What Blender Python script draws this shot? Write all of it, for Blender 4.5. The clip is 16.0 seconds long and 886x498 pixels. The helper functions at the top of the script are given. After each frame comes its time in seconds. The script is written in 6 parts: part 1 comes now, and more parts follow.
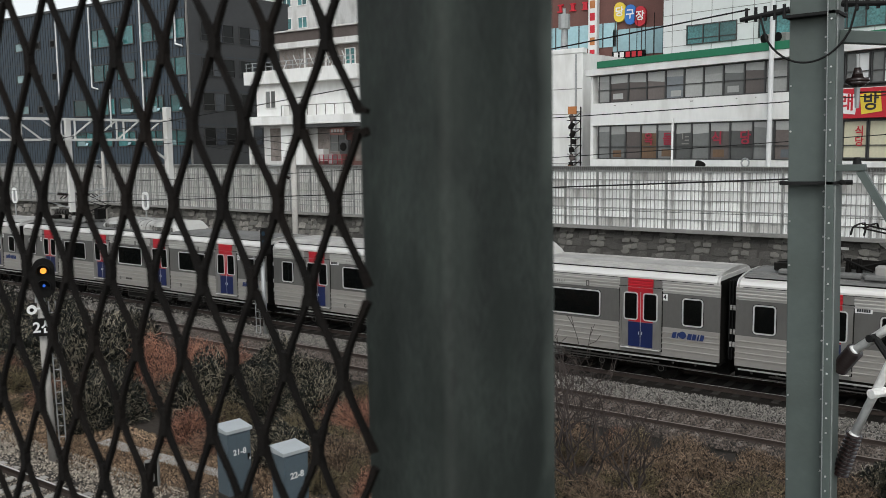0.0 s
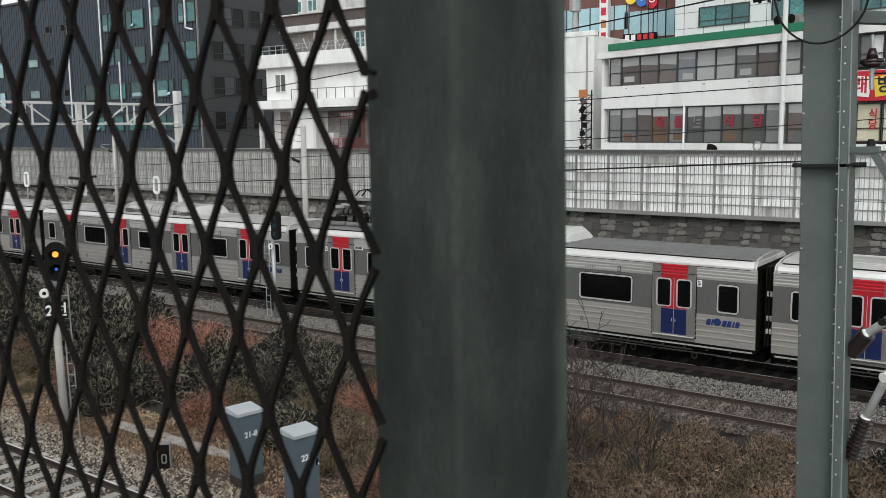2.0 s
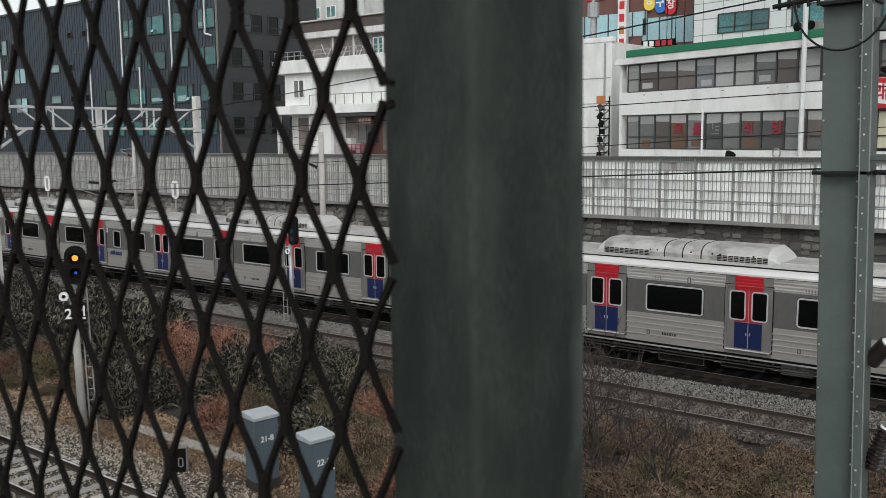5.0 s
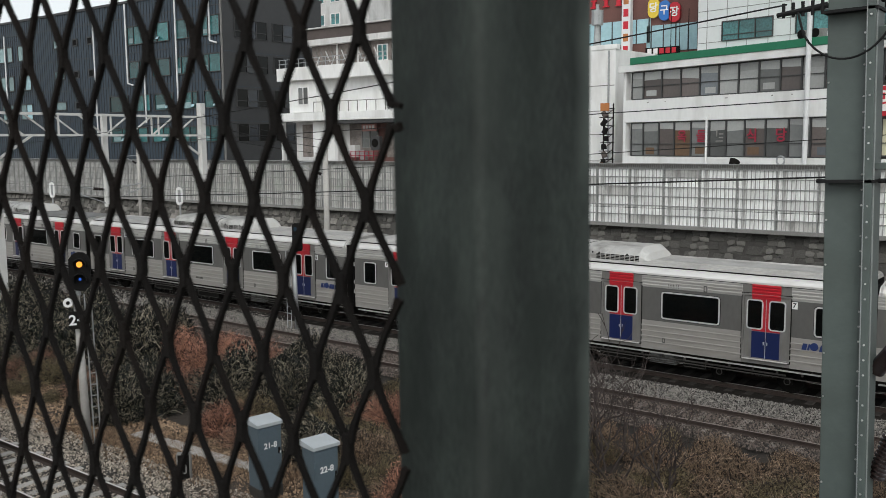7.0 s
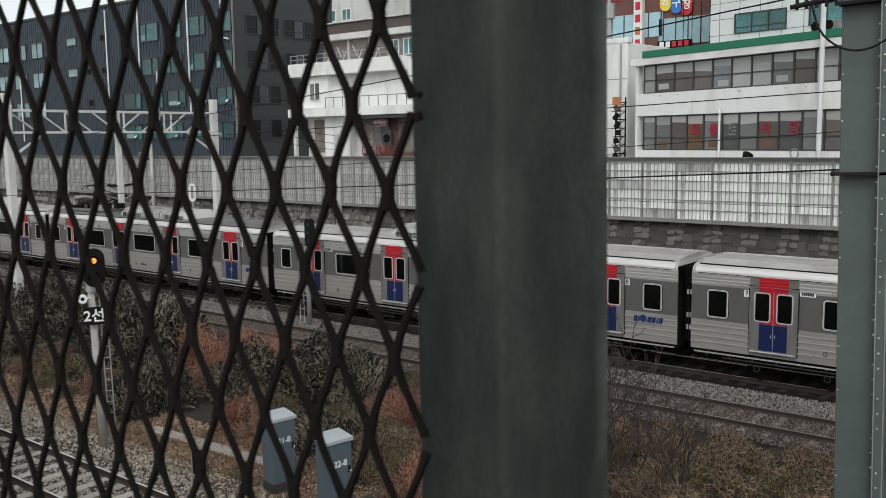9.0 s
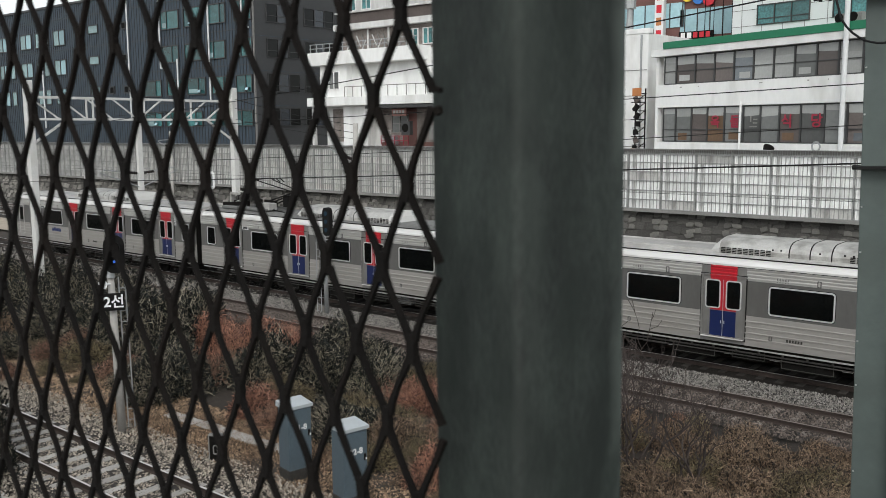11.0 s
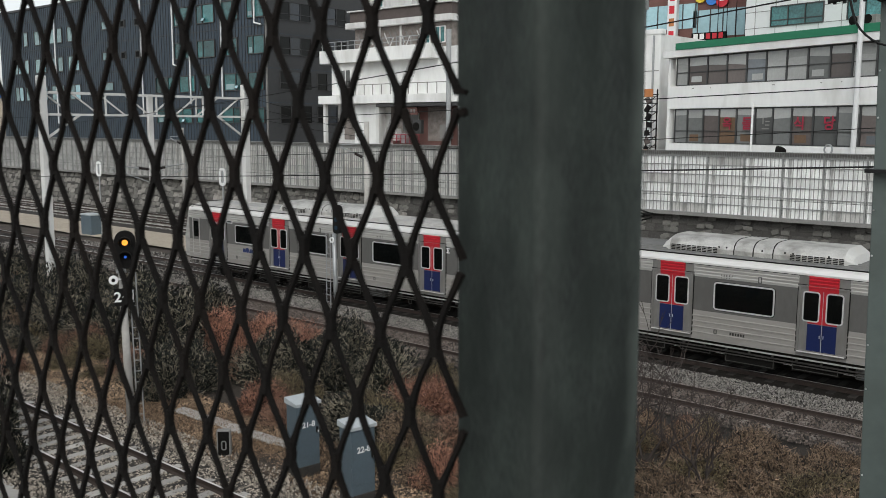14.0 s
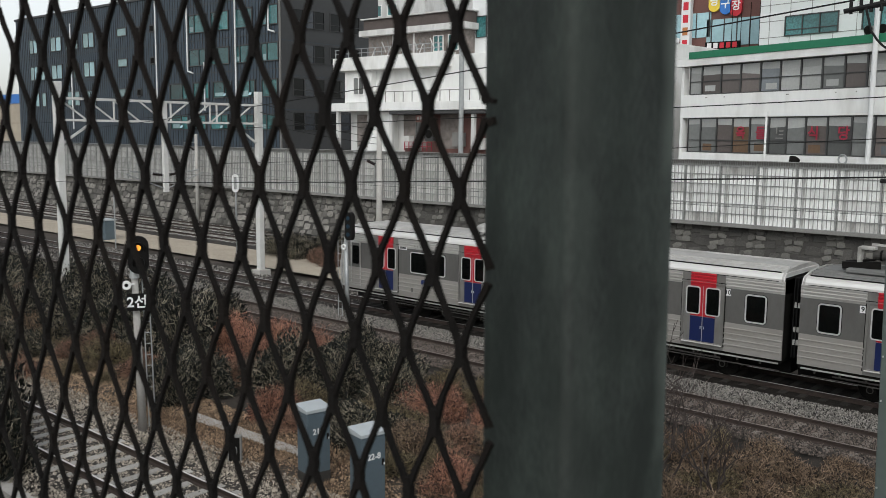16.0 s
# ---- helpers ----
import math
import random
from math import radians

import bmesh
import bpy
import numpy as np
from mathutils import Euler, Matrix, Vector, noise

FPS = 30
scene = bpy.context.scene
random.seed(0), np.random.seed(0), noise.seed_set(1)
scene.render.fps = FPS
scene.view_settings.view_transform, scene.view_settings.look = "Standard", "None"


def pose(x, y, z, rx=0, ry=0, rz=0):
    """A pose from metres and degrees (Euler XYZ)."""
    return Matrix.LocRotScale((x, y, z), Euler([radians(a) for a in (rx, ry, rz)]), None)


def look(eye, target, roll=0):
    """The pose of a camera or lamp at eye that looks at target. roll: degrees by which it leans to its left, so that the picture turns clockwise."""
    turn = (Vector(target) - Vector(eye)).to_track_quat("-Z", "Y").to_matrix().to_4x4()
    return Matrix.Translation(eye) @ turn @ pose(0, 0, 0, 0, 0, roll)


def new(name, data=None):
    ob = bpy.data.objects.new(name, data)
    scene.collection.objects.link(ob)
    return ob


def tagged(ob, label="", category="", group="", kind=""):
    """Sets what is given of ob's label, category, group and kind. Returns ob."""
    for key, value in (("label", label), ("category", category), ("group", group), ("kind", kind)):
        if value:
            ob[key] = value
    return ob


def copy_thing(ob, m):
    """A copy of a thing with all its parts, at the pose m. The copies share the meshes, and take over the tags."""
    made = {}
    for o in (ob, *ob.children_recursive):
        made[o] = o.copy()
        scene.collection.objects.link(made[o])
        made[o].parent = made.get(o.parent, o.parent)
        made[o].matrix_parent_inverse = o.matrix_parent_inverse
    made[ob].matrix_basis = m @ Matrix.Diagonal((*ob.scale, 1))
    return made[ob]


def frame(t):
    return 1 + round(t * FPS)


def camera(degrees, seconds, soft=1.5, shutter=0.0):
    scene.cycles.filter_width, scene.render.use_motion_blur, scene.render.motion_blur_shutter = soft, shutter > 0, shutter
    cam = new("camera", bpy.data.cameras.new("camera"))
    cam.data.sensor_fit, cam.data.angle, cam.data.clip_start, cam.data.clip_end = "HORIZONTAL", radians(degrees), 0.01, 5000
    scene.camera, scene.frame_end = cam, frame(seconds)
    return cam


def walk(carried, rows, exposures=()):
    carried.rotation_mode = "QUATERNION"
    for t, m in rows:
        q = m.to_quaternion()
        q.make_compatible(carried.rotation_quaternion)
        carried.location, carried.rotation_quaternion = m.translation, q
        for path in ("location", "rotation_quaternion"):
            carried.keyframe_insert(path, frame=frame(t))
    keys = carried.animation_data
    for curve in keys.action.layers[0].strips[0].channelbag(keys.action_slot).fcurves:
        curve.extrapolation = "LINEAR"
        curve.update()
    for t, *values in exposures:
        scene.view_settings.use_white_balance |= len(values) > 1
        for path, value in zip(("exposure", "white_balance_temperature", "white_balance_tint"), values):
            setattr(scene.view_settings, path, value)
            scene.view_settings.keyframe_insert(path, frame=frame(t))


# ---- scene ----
cam = camera(52.8, 16.0, soft=0.6)
# a small phone lens set to the far side of the tracks: the fence close to it is out of focus
cam.data.dof.use_dof, cam.data.dof.focus_distance, cam.data.dof.aperture_fstop = True, 32.0, 22.0
# seconds, eye x y z, yaw, pitch, roll. x runs along the tracks, y across them, z = 0 at the rail tops.
PATH = [
    (0, 0.0000, 0.0000, 7.7200, 35.61, -6.58, 0.63),
    (0.5, -0.0019, 0.0037, 7.7197, 36.08, -6.95, 0.71),
    (1, -0.0027, 0.0074, 7.7159, 36.35, -7.23, 0.77),
    (1.5, -0.0052, 0.0099, 7.7136, 36.45, -7.46, 0.79),
    (2, -0.0056, 0.0085, 7.7109, 36.26, -7.60, 0.70),
    (2.5, -0.0055, 0.0081, 7.7109, 36.27, -7.60, 0.59),
    (3, -0.0063, 0.0076, 7.7119, 36.49, -7.49, 0.60),
    (3.5, -0.0058, 0.0078, 7.7119, 36.66, -7.44, 0.55),
    (4, -0.0057, 0.0075, 7.7122, 36.91, -7.37, 0.55),
    (6.5, -0.0037, 0.0071, 7.7159, 37.64, -6.94, 0.41),
    (7, -0.0056, 0.0056, 7.7196, 37.61, -6.78, 0.46),
    (7.5, -0.0073, 0.0027, 7.7210, 37.88, -6.68, 0.68),
    (8, -0.0061, 0.0012, 7.7177, 38.08, -6.81, 0.82),
    (8.5, -0.0051, -0.0004, 7.7167, 38.15, -6.98, 0.83),
    (9, -0.0043, -0.0018, 7.7168, 38.35, -7.09, 0.79),
    (9.5, -0.0043, -0.0044, 7.7169, 38.71, -7.26, 0.69),
    (10, -0.0034, -0.0062, 7.7181, 39.08, -7.46, 0.54),
    (12.5, 0.0048, -0.0135, 7.7191, 39.80, -7.93, 0.20),
    (13, 0.0050, -0.0166, 7.7193, 39.86, -8.01, 0.13),
    (13.5, 0.0055, -0.0195, 7.7194, 39.85, -7.97, -0.12),
    (14, 0.0043, -0.0236, 7.7197, 40.22, -7.78, -0.22),
    (14.5, 0.0036, -0.0274, 7.7198, 40.67, -7.66, -0.26),
    (15, 0.0040, -0.0251, 7.7197, 41.12, -7.57, -0.39),
    (15.5, 0.0011, -0.0255, 7.7199, 41.31, -7.47, -0.42),
    (16, -0.0030, -0.0269, 7.7203, 41.01, -7.30, -0.54),
]
walk(cam, [(t, pose(x, y, z, 90 + p, r, w)) for t, x, y, z, w, p, r in PATH],
     [(t, e, 6500, 7) for t, e in (
         (0, 0.39), (0.5, 0.49), (1, 0.45), (1.5, 0.53), (2, 0.55), (3.5, 0.55), (4, 0.37), (6.5, 0.37), (7, 0.37), (7.5, 0.33), (8, 0.33), (9, 0.35), (10, 0.41), (12.5, 0.73), (13, 0.65), (13.5, 0.72), (14, 0.40), (14.5, 0.41), (16, 0.40))])

# where the joint between the third and fourth car stands along the track
TRAIN = [(0, -8.62), (0.5, -3.05), (1, 2.28), (1.5, 7.45), (2, 12.15), (2.5, 16.92), (3, 21.55), (3.5, 26.1), (4, 30.5), (5.25, 40.9), (6.5, 50.75),
         (7, 54.35), (7.5, 58.0), (8.5, 65.06), (9, 68.5), (9.5, 71.78), (10, 75.12), (12.5, 90.78), (13, 93.78), (14, 99.52), (14.5, 102.2), (15, 105.0), (16, 110.6)]

# ---- world and light ----
world = bpy.data.worlds.new("overcast")
scene.world = world
world.use_nodes = True
wn, wl = world.node_tree.nodes, world.node_tree.links
sky = wn.new("ShaderNodeTexSky")
sky.sky_type, sky.sun_disc = "NISHITA", False
sky.sun_elevation, sky.sun_rotation = radians(48), radians(150)
sky.air_density, sky.dust_density, sky.ozone_density = 1.0, 2.0, 1.0
grey = wn.new("ShaderNodeHueSaturation")
grey.inputs["Saturation"].default_value = 0.22
wl.new(sky.outputs[0], grey.inputs["Color"])
wl.new(grey.outputs[0], wn["Background"].inputs[0])
wn["Background"].inputs[1].default_value = 0.14
sun_data = bpy.data.lights.new("sun", "SUN")
sun_data.energy, sun_data.angle, sun_data.color = 0.6, radians(25), (1.0, 0.99, 0.97)
sun = new("sun", sun_data)
sun.matrix_world = look((22, -40, 60), (-15, 25, 0))


# ---- materials ----
def mat(name, color, rough=0.6, metal=0.0, var=0.12, scale=3.0, bump=0.0, bscale=60.0, stain=None, stain_amt=0.0, sscale=0.6, rnd=0.0, stretch=None, emit=0.0, spec=0.5, island=0.0):
    """A surface with broad and fine variation, optional stains, relief and a shift from piece to piece."""
    m = bpy.data.materials.new(name)
    m.use_nodes = True
    n, l = m.node_tree.nodes, m.node_tree.links
    b = n["Principled BSDF"]
    b.inputs["Roughness"].default_value, b.inputs["Metallic"].default_value = rough, metal
    b.inputs["Specular IOR Level"].default_value = spec
    co = n.new("ShaderNodeTexCoord")
    src = co.outputs["Object"]
    if stretch:
        mp = n.new("ShaderNodeMapping")
        mp.inputs["Scale"].default_value = stretch
        l.new(src, mp.inputs[0])
        src = mp.outputs[0]

    def noise_node(sc, detail=5):
        t = n.new("ShaderNodeTexNoise")
        t.inputs["Scale"].default_value, t.inputs["Detail"].default_value = sc, detail
        l.new(src, t.inputs["Vector"])
        return t

    big, fine = noise_node(scale), noise_node(scale * 9, 3)
    add = n.new("ShaderNodeMath")
    add.operation = "ADD"
    l.new(big.outputs[0], add.inputs[0]), l.new(fine.outputs[0], add.inputs[1])
    rng = n.new("ShaderNodeMapRange")
    rng.inputs[1].default_value, rng.inputs[2].default_value = 0.6, 1.4
    rng.inputs[3].default_value, rng.inputs[4].default_value = 1 - var, 1 + var
    l.new(add.outputs[0], rng.inputs[0])
    value = rng.outputs[0]
    for amount, node, out in ((rnd, "ShaderNodeObjectInfo", "Random"), (island, "ShaderNodeNewGeometry", "Random Per Island")):
        if amount:
            oi = n.new(node)
            r2 = n.new("ShaderNodeMapRange")
            r2.inputs[3].default_value, r2.inputs[4].default_value = 1 - amount, 1 + amount
            l.new(oi.outputs[out], r2.inputs[0])
            mu = n.new("ShaderNodeMath")
            mu.operation = "MULTIPLY"
            l.new(value, mu.inputs[0]), l.new(r2.outputs[0], mu.inputs[1])
            value = mu.outputs[0]
    mul = n.new("ShaderNodeVectorMath")
    mul.operation = "SCALE"
    mul.inputs[0].default_value = color[:3]
    l.new(value, mul.inputs["Scale"])
    out = mul.outputs[0]
    if stain:
        st = noise_node(sscale, 8)
        ramp = n.new("ShaderNodeMapRange")
        ramp.inputs[1].default_value, ramp.inputs[2].default_value = 0.48, 0.66
        ramp.inputs[3].default_value, ramp.inputs[4].default_value = 0.0, stain_amt
        l.new(st.outputs[0], ramp.inputs[0])
        mix = n.new("ShaderNodeMix")
        mix.data_type = "RGBA"
        mix.inputs["B"].default_value = (*stain[:3], 1)
        for sock in mix.inputs:
            if sock.name == "B" and sock.type == "RGBA":
                sock.default_value = (*stain[:3], 1)
            if sock.name == "A" and sock.type == "RGBA":
                l.new(out, sock)
        l.new(ramp.outputs[0], mix.inputs[0])
        out = [o for o in mix.outputs if o.type == "RGBA"][0]
    l.new(out, b.inputs["Base Color"])
    if bump:
        bn = noise_node(bscale, 4)
        bp = n.new("ShaderNodeBump")
        bp.inputs["Strength"].default_value, bp.inputs["Distance"].default_value = bump, 0.02
        l.new(bn.outputs[0], bp.inputs["Height"]), l.new(bp.outputs[0], b.inputs["Normal"])
    if emit:
        b.inputs["Emission Color"].default_value = (*color[:3], 1)
        b.inputs["Emission Strength"].default_value = emit
    return m


M = dict(
    soil=mat("soil", (0.03, 0.023, 0.017), 0.95, var=0.35, scale=0.5, bump=0.8, bscale=12, stain=(0.085, 0.066, 0.05), stain_amt=0.7, sscale=0.35),
    ballast=mat("ballast", (0.024, 0.021, 0.018), 0.95, var=0.45, scale=4, bump=1.0, bscale=22, stain=(0.055, 0.043, 0.035), stain_amt=0.5, sscale=0.5),
    stone=mat("ballast_stone", (0.15, 0.14, 0.127), 0.9, var=0.45, scale=5, island=0.98),
    stone_near=mat("tan_grey_gravel", (0.25, 0.218, 0.18), 0.9, var=0.35, scale=5, island=0.95),
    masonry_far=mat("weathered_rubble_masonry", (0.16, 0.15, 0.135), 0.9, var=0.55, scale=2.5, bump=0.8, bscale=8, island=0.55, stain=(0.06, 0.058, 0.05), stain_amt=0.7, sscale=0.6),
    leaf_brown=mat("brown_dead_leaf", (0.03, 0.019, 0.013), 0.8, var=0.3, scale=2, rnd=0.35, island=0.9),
    deck=mat("worn_asphalt_deck", (0.05, 0.049, 0.047), 0.9, var=0.25, scale=3, bump=0.4, bscale=80),
    terrace=mat("terrace_concrete", (0.3, 0.29, 0.28), 0.9, var=0.15, scale=0.4),
    sand=mat("sandy_strip", (0.36, 0.31, 0.245), 0.95, var=0.2, scale=0.7, bump=0.4, bscale=20),
    rail=mat("rail_steel", (0.05, 0.036, 0.03), 0.7, 0.3, var=0.25, scale=3),
    rail_dull=mat("dull_rail_head", (0.20, 0.17, 0.15), 0.45, 0.4, var=0.2, scale=3),
    rail_top=mat("worn_rail_head", (0.62, 0.60, 0.57), 0.35, 0.45, var=0.1, scale=3),
    sleeper_dull=mat("rust_stained_sleeper", (0.16, 0.142, 0.126), 0.9, var=0.3, scale=3, rnd=0.3, stain=(0.08, 0.064, 0.054), stain_amt=0.6, sscale=3),
    sleeper=mat("concrete_sleeper", (0.36, 0.345, 0.32), 0.9, var=0.2, scale=3, rnd=0.2),
    steel=mat("brushed_steel", (0.46, 0.45, 0.43), 0.4, 0.35, var=0.12, scale=1.2, stretch=(0.25, 1, 3), stain=(0.24, 0.225, 0.2), stain_amt=0.45, sscale=1.5),
    steel_hi=mat("pale_ribbed_steel", (0.70, 0.688, 0.665), 0.4, 0.3, var=0.08, scale=1.2, stretch=(0.25, 1, 3), stain=(0.36, 0.33, 0.3), stain_amt=0.4, sscale=1.2),
    grey_band=mat("grey_band_paint", (0.122, 0.118, 0.112), 0.42, 0.25, var=0.12, scale=1.0, stain=(0.095, 0.09, 0.084), stain_amt=0.5, sscale=1.3, stretch=(1, 1, 0.4)),
    beige=mat("ribbed_lower_steel", (0.37, 0.352, 0.328), 0.42, 0.4, var=0.09, scale=1.0, stretch=(0.3, 1, 2), stain=(0.245, 0.225, 0.2), stain_amt=0.5, sscale=1.0),
    roof=mat("sooty_roof", (0.42, 0.41, 0.392), 0.45, 0.3, var=0.2, scale=1.0, stain=(0.28, 0.27, 0.255), stain_amt=0.6, sscale=0.8),
    roof_dark=mat("dark_roof", (0.14, 0.14, 0.135), 0.7, var=0.2, scale=1.0),
    ac=mat("grimy_silver_casing", (0.50, 0.49, 0.465), 0.42, 0.35, var=0.2, scale=2.5, stain=(0.2, 0.19, 0.17), stain_amt=0.75, sscale=1.6),
    ac_end=mat("white_moulded_end", (0.5, 0.495, 0.475), 0.5, var=0.08, scale=2, stain=(0.45, 0.43, 0.39), stain_amt=0.4, sscale=2),
    black=mat("sooty_black", (0.009, 0.0085, 0.008), 0.85, var=0.3, scale=2, spec=0.15),
    rubber=mat("gangway_rubber", (0.008, 0.008, 0.008), 0.85, var=0.2, scale=4, spec=0.1),
    grime=mat("dusty_grey_metal", (0.045, 0.042, 0.038), 0.7, 0.2, var=0.4, scale=6),
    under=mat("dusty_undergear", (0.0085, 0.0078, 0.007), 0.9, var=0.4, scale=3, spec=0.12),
    glass=mat("dark_glass", (0.0032, 0.0038, 0.0038), 0.06, var=0.05, spec=0.3),
    door_steel=mat("dull_door_steel", (0.24, 0.232, 0.22), 0.4, 0.45, var=0.12, scale=1.2, stretch=(1, 1, 0.4), stain=(0.17, 0.16, 0.145), stain_amt=0.5, sscale=2),
    win_frame=mat("bright_window_frame", (0.62, 0.61, 0.6), 0.4, 0.4, var=0.06),
    red=mat("door_red", (0.40, 0.012, 0.022), 0.4, var=0.1, scale=2),
    blue=mat("door_blue", (0.005, 0.0125, 0.066), 0.4, var=0.1, scale=2),
    white=mat("white_plate", (0.8, 0.8, 0.79), 0.5, var=0.04),
    ink=mat("dark_ink", (0.02, 0.021, 0.025), 0.6, var=0.05),
    logo=mat("logo_blue", (0.010, 0.026, 0.11), 0.5, var=0.05),
    mast=mat("green_grey_mast_paint", (0.085, 0.105, 0.098), 0.55, var=0.1, scale=1.5, stain=(0.065, 0.078, 0.07), stain_amt=0.5, sscale=2.5, bump=0.08, bscale=30),
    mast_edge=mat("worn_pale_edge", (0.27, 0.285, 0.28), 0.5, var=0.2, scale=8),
    bolt=mat("galvanised_bolt", (0.5, 0.5, 0.49), 0.4, 0.7, var=0.2, rnd=0.4),
    galv=mat("galvanised_steel", (0.36, 0.37, 0.37), 0.5, 0.5, var=0.15, scale=4),
    mesh=mat("rusty_expanded_metal", (0.0052, 0.004, 0.0032), 0.85, 0.0, var=0.5, scale=60, bump=0.2, bscale=300, spec=0.2, stain=(0.009, 0.0056, 0.0036), stain_amt=0.7, sscale=18),
    wood_white=mat("white_tube", (0.78, 0.78, 0.76), 0.45, var=0.15, scale=5, stain=(0.3, 0.27, 0.24), stain_amt=0.5, sscale=6),
    porcelain=mat("brown_porcelain", (0.018, 0.010, 0.009), 0.22, var=0.15, scale=8),
    wire=mat("overhead_wire", (0.012, 0.012, 0.012), 0.7, var=0.2, spec=0.2),
    barrier=mat("translucent_barrier_panel", (0.80, 0.805, 0.79), 0.5, var=0.16, scale=1.6, stretch=(4.5, 1, 0.7), stain=(0.27, 0.265, 0.25), stain_amt=0.9, sscale=0.9, rnd=0.14),
    barrier_dark=mat("grimy_barrier_panel", (0.50, 0.495, 0.475), 0.65, var=0.25, scale=1.2, stretch=(2.5, 1, 0.8), stain=(0.17, 0.16, 0.15), stain_amt=0.75, sscale=0.8, rnd=0.15),
    barrier_bar=mat("grey_barrier_bar", (0.27, 0.272, 0.265), 0.6, var=0.3, scale=3, stain=(0.13, 0.128, 0.12), stain_amt=0.6, sscale=1.5),
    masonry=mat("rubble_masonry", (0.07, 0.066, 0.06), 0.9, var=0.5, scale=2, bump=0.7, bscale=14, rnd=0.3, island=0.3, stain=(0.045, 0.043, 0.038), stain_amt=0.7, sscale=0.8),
    mortar=mat("dark_mortar", (0.045, 0.042, 0.038), 0.95, var=0.3, scale=2),
    pale_stone=mat("pale_stone", (0.125, 0.12, 0.108), 0.9, var=0.35, scale=3, bump=0.6, bscale=9, rnd=0.3, stain=(0.08, 0.077, 0.068), stain_amt=0.8, sscale=2.5),
    coping=mat("stained_coping", (0.2, 0.195, 0.185), 0.85, var=0.2, scale=1.5),
    plaster=mat("white_plaster", (0.78, 0.78, 0.765), 0.75, var=0.06, scale=0.5, stain=(0.5, 0.49, 0.46), stain_amt=0.5, sscale=0.7, stretch=(1, 1, 0.35)),
    plaster_old=mat("stained_plaster", (0.60, 0.595, 0.58), 0.8, var=0.1, scale=0.6, stain=(0.34, 0.33, 0.31), stain_amt=0.6, sscale=0.8, stretch=(1, 1, 0.35)),
    stone_brown=mat("rusty_brown_ballast_stone", (0.092, 0.074, 0.063), 0.9, var=0.35, scale=5, island=0.9),
    litter=mat("tan_leaf_litter", (0.24, 0.168, 0.11), 0.95, var=0.4, scale=5, island=0.95),
    letter=mat("window_film_red", (0.30, 0.015, 0.04), 0.4, var=0.08),
    green=mat("green_fascia", (0.015, 0.17, 0.085), 0.5, var=0.1, scale=1),
    frame_dark=mat("dark_window_frame", (0.055, 0.055, 0.055), 0.5, 0.3, var=0.1),
    # Grey window reflections are lifted into this pane colour.
    pane=mat("reflective_pane", (0.14, 0.145, 0.142), 0.12, var=0.14, scale=0.5, rnd=0.5, spec=0.8),
    pane_brown=mat("curtained_pane", (0.118, 0.1, 0.094), 0.18, var=0.14, scale=0.9, rnd=0.3),
    pane_tan=mat("tan_board_behind_glass", (0.14, 0.088, 0.055), 0.2, var=0.14, scale=0.8),
    # Pale reflection in the glass, painted as a base colour.
    pane_pale=mat("pale_ceiling_behind_glass", (0.33, 0.335, 0.325), 0.15, var=0.12, scale=0.9, rnd=0.2, spec=0.7),
    pane_blue=mat("blue_grey_pane", (0.145, 0.16, 0.175), 0.12, var=0.12, scale=0.7, rnd=0.25, spec=0.8),
    # Strong tone variation stands in for reflections in the teal glass.
    pane_teal=mat("teal_pane", (0.034, 0.125, 0.128), 0.12, var=0.75, scale=0.8, rnd=0.5, spec=0.8),
    pane_night=mat("blue_black_pane", (0.012, 0.017, 0.026), 0.08, var=0.3, scale=1, rnd=0.4, spec=0.8),
    # Pale reflection painted into the pane colour.
    pane_reflect=mat("hazy_pale_pane", (0.20, 0.30, 0.31), 0.15, var=0.3, scale=0.9, rnd=0.3, spec=0.8),
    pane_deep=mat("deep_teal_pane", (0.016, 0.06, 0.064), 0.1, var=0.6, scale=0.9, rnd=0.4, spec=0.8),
    # Sky reflection painted into the pane colour.
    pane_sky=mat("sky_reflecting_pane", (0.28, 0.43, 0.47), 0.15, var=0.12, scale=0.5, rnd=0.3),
    fascia_brown=mat("brown_roof_fascia", (0.085, 0.068, 0.062), 0.8, var=0.2, scale=1),
    penthouse=mat("dark_brown_render", (0.19, 0.165, 0.15), 0.9, var=0.6, scale=2.2, bump=0.8, bscale=8),
    # Brown train bed, darkened further to paint in the shade below the cars.
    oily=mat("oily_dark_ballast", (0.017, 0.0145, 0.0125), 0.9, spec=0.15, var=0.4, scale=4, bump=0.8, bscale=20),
    shaded_sleeper=mat("oily_dark_sleeper", (0.026, 0.022, 0.019), 0.9, var=0.3, scale=3, rnd=0.3),
    pane_cream=mat("cream_blind", (0.55, 0.52, 0.38), 0.5, var=0.1, scale=1, rnd=0.1),
    cladding=mat("charcoal_metal_cladding", (0.042, 0.060, 0.08), 0.45, 0.25, var=0.12, scale=0.4, rnd=0.08),
    cladding_side=mat("dark_panel_cladding", (0.044, 0.045, 0.046), 0.5, 0.1, var=0.12, scale=0.3, rnd=0.12),
    sign_red=mat("red_sign", (0.50, 0.015, 0.03), 0.45, var=0.05),
    sign_yellow=mat("yellow_sign", (0.75, 0.55, 0.05), 0.45, var=0.05),
    sign_blue=mat("blue_sign", (0.03, 0.16, 0.5), 0.45, var=0.05),
    brick=mat("red_brown_cladding", (0.14, 0.065, 0.055), 0.8, var=0.15, scale=1.0, bump=0.2, bscale=8),
    panel_white=mat("white_panel", (0.66, 0.67, 0.67), 0.6, var=0.05, scale=0.4, rnd=0.06),
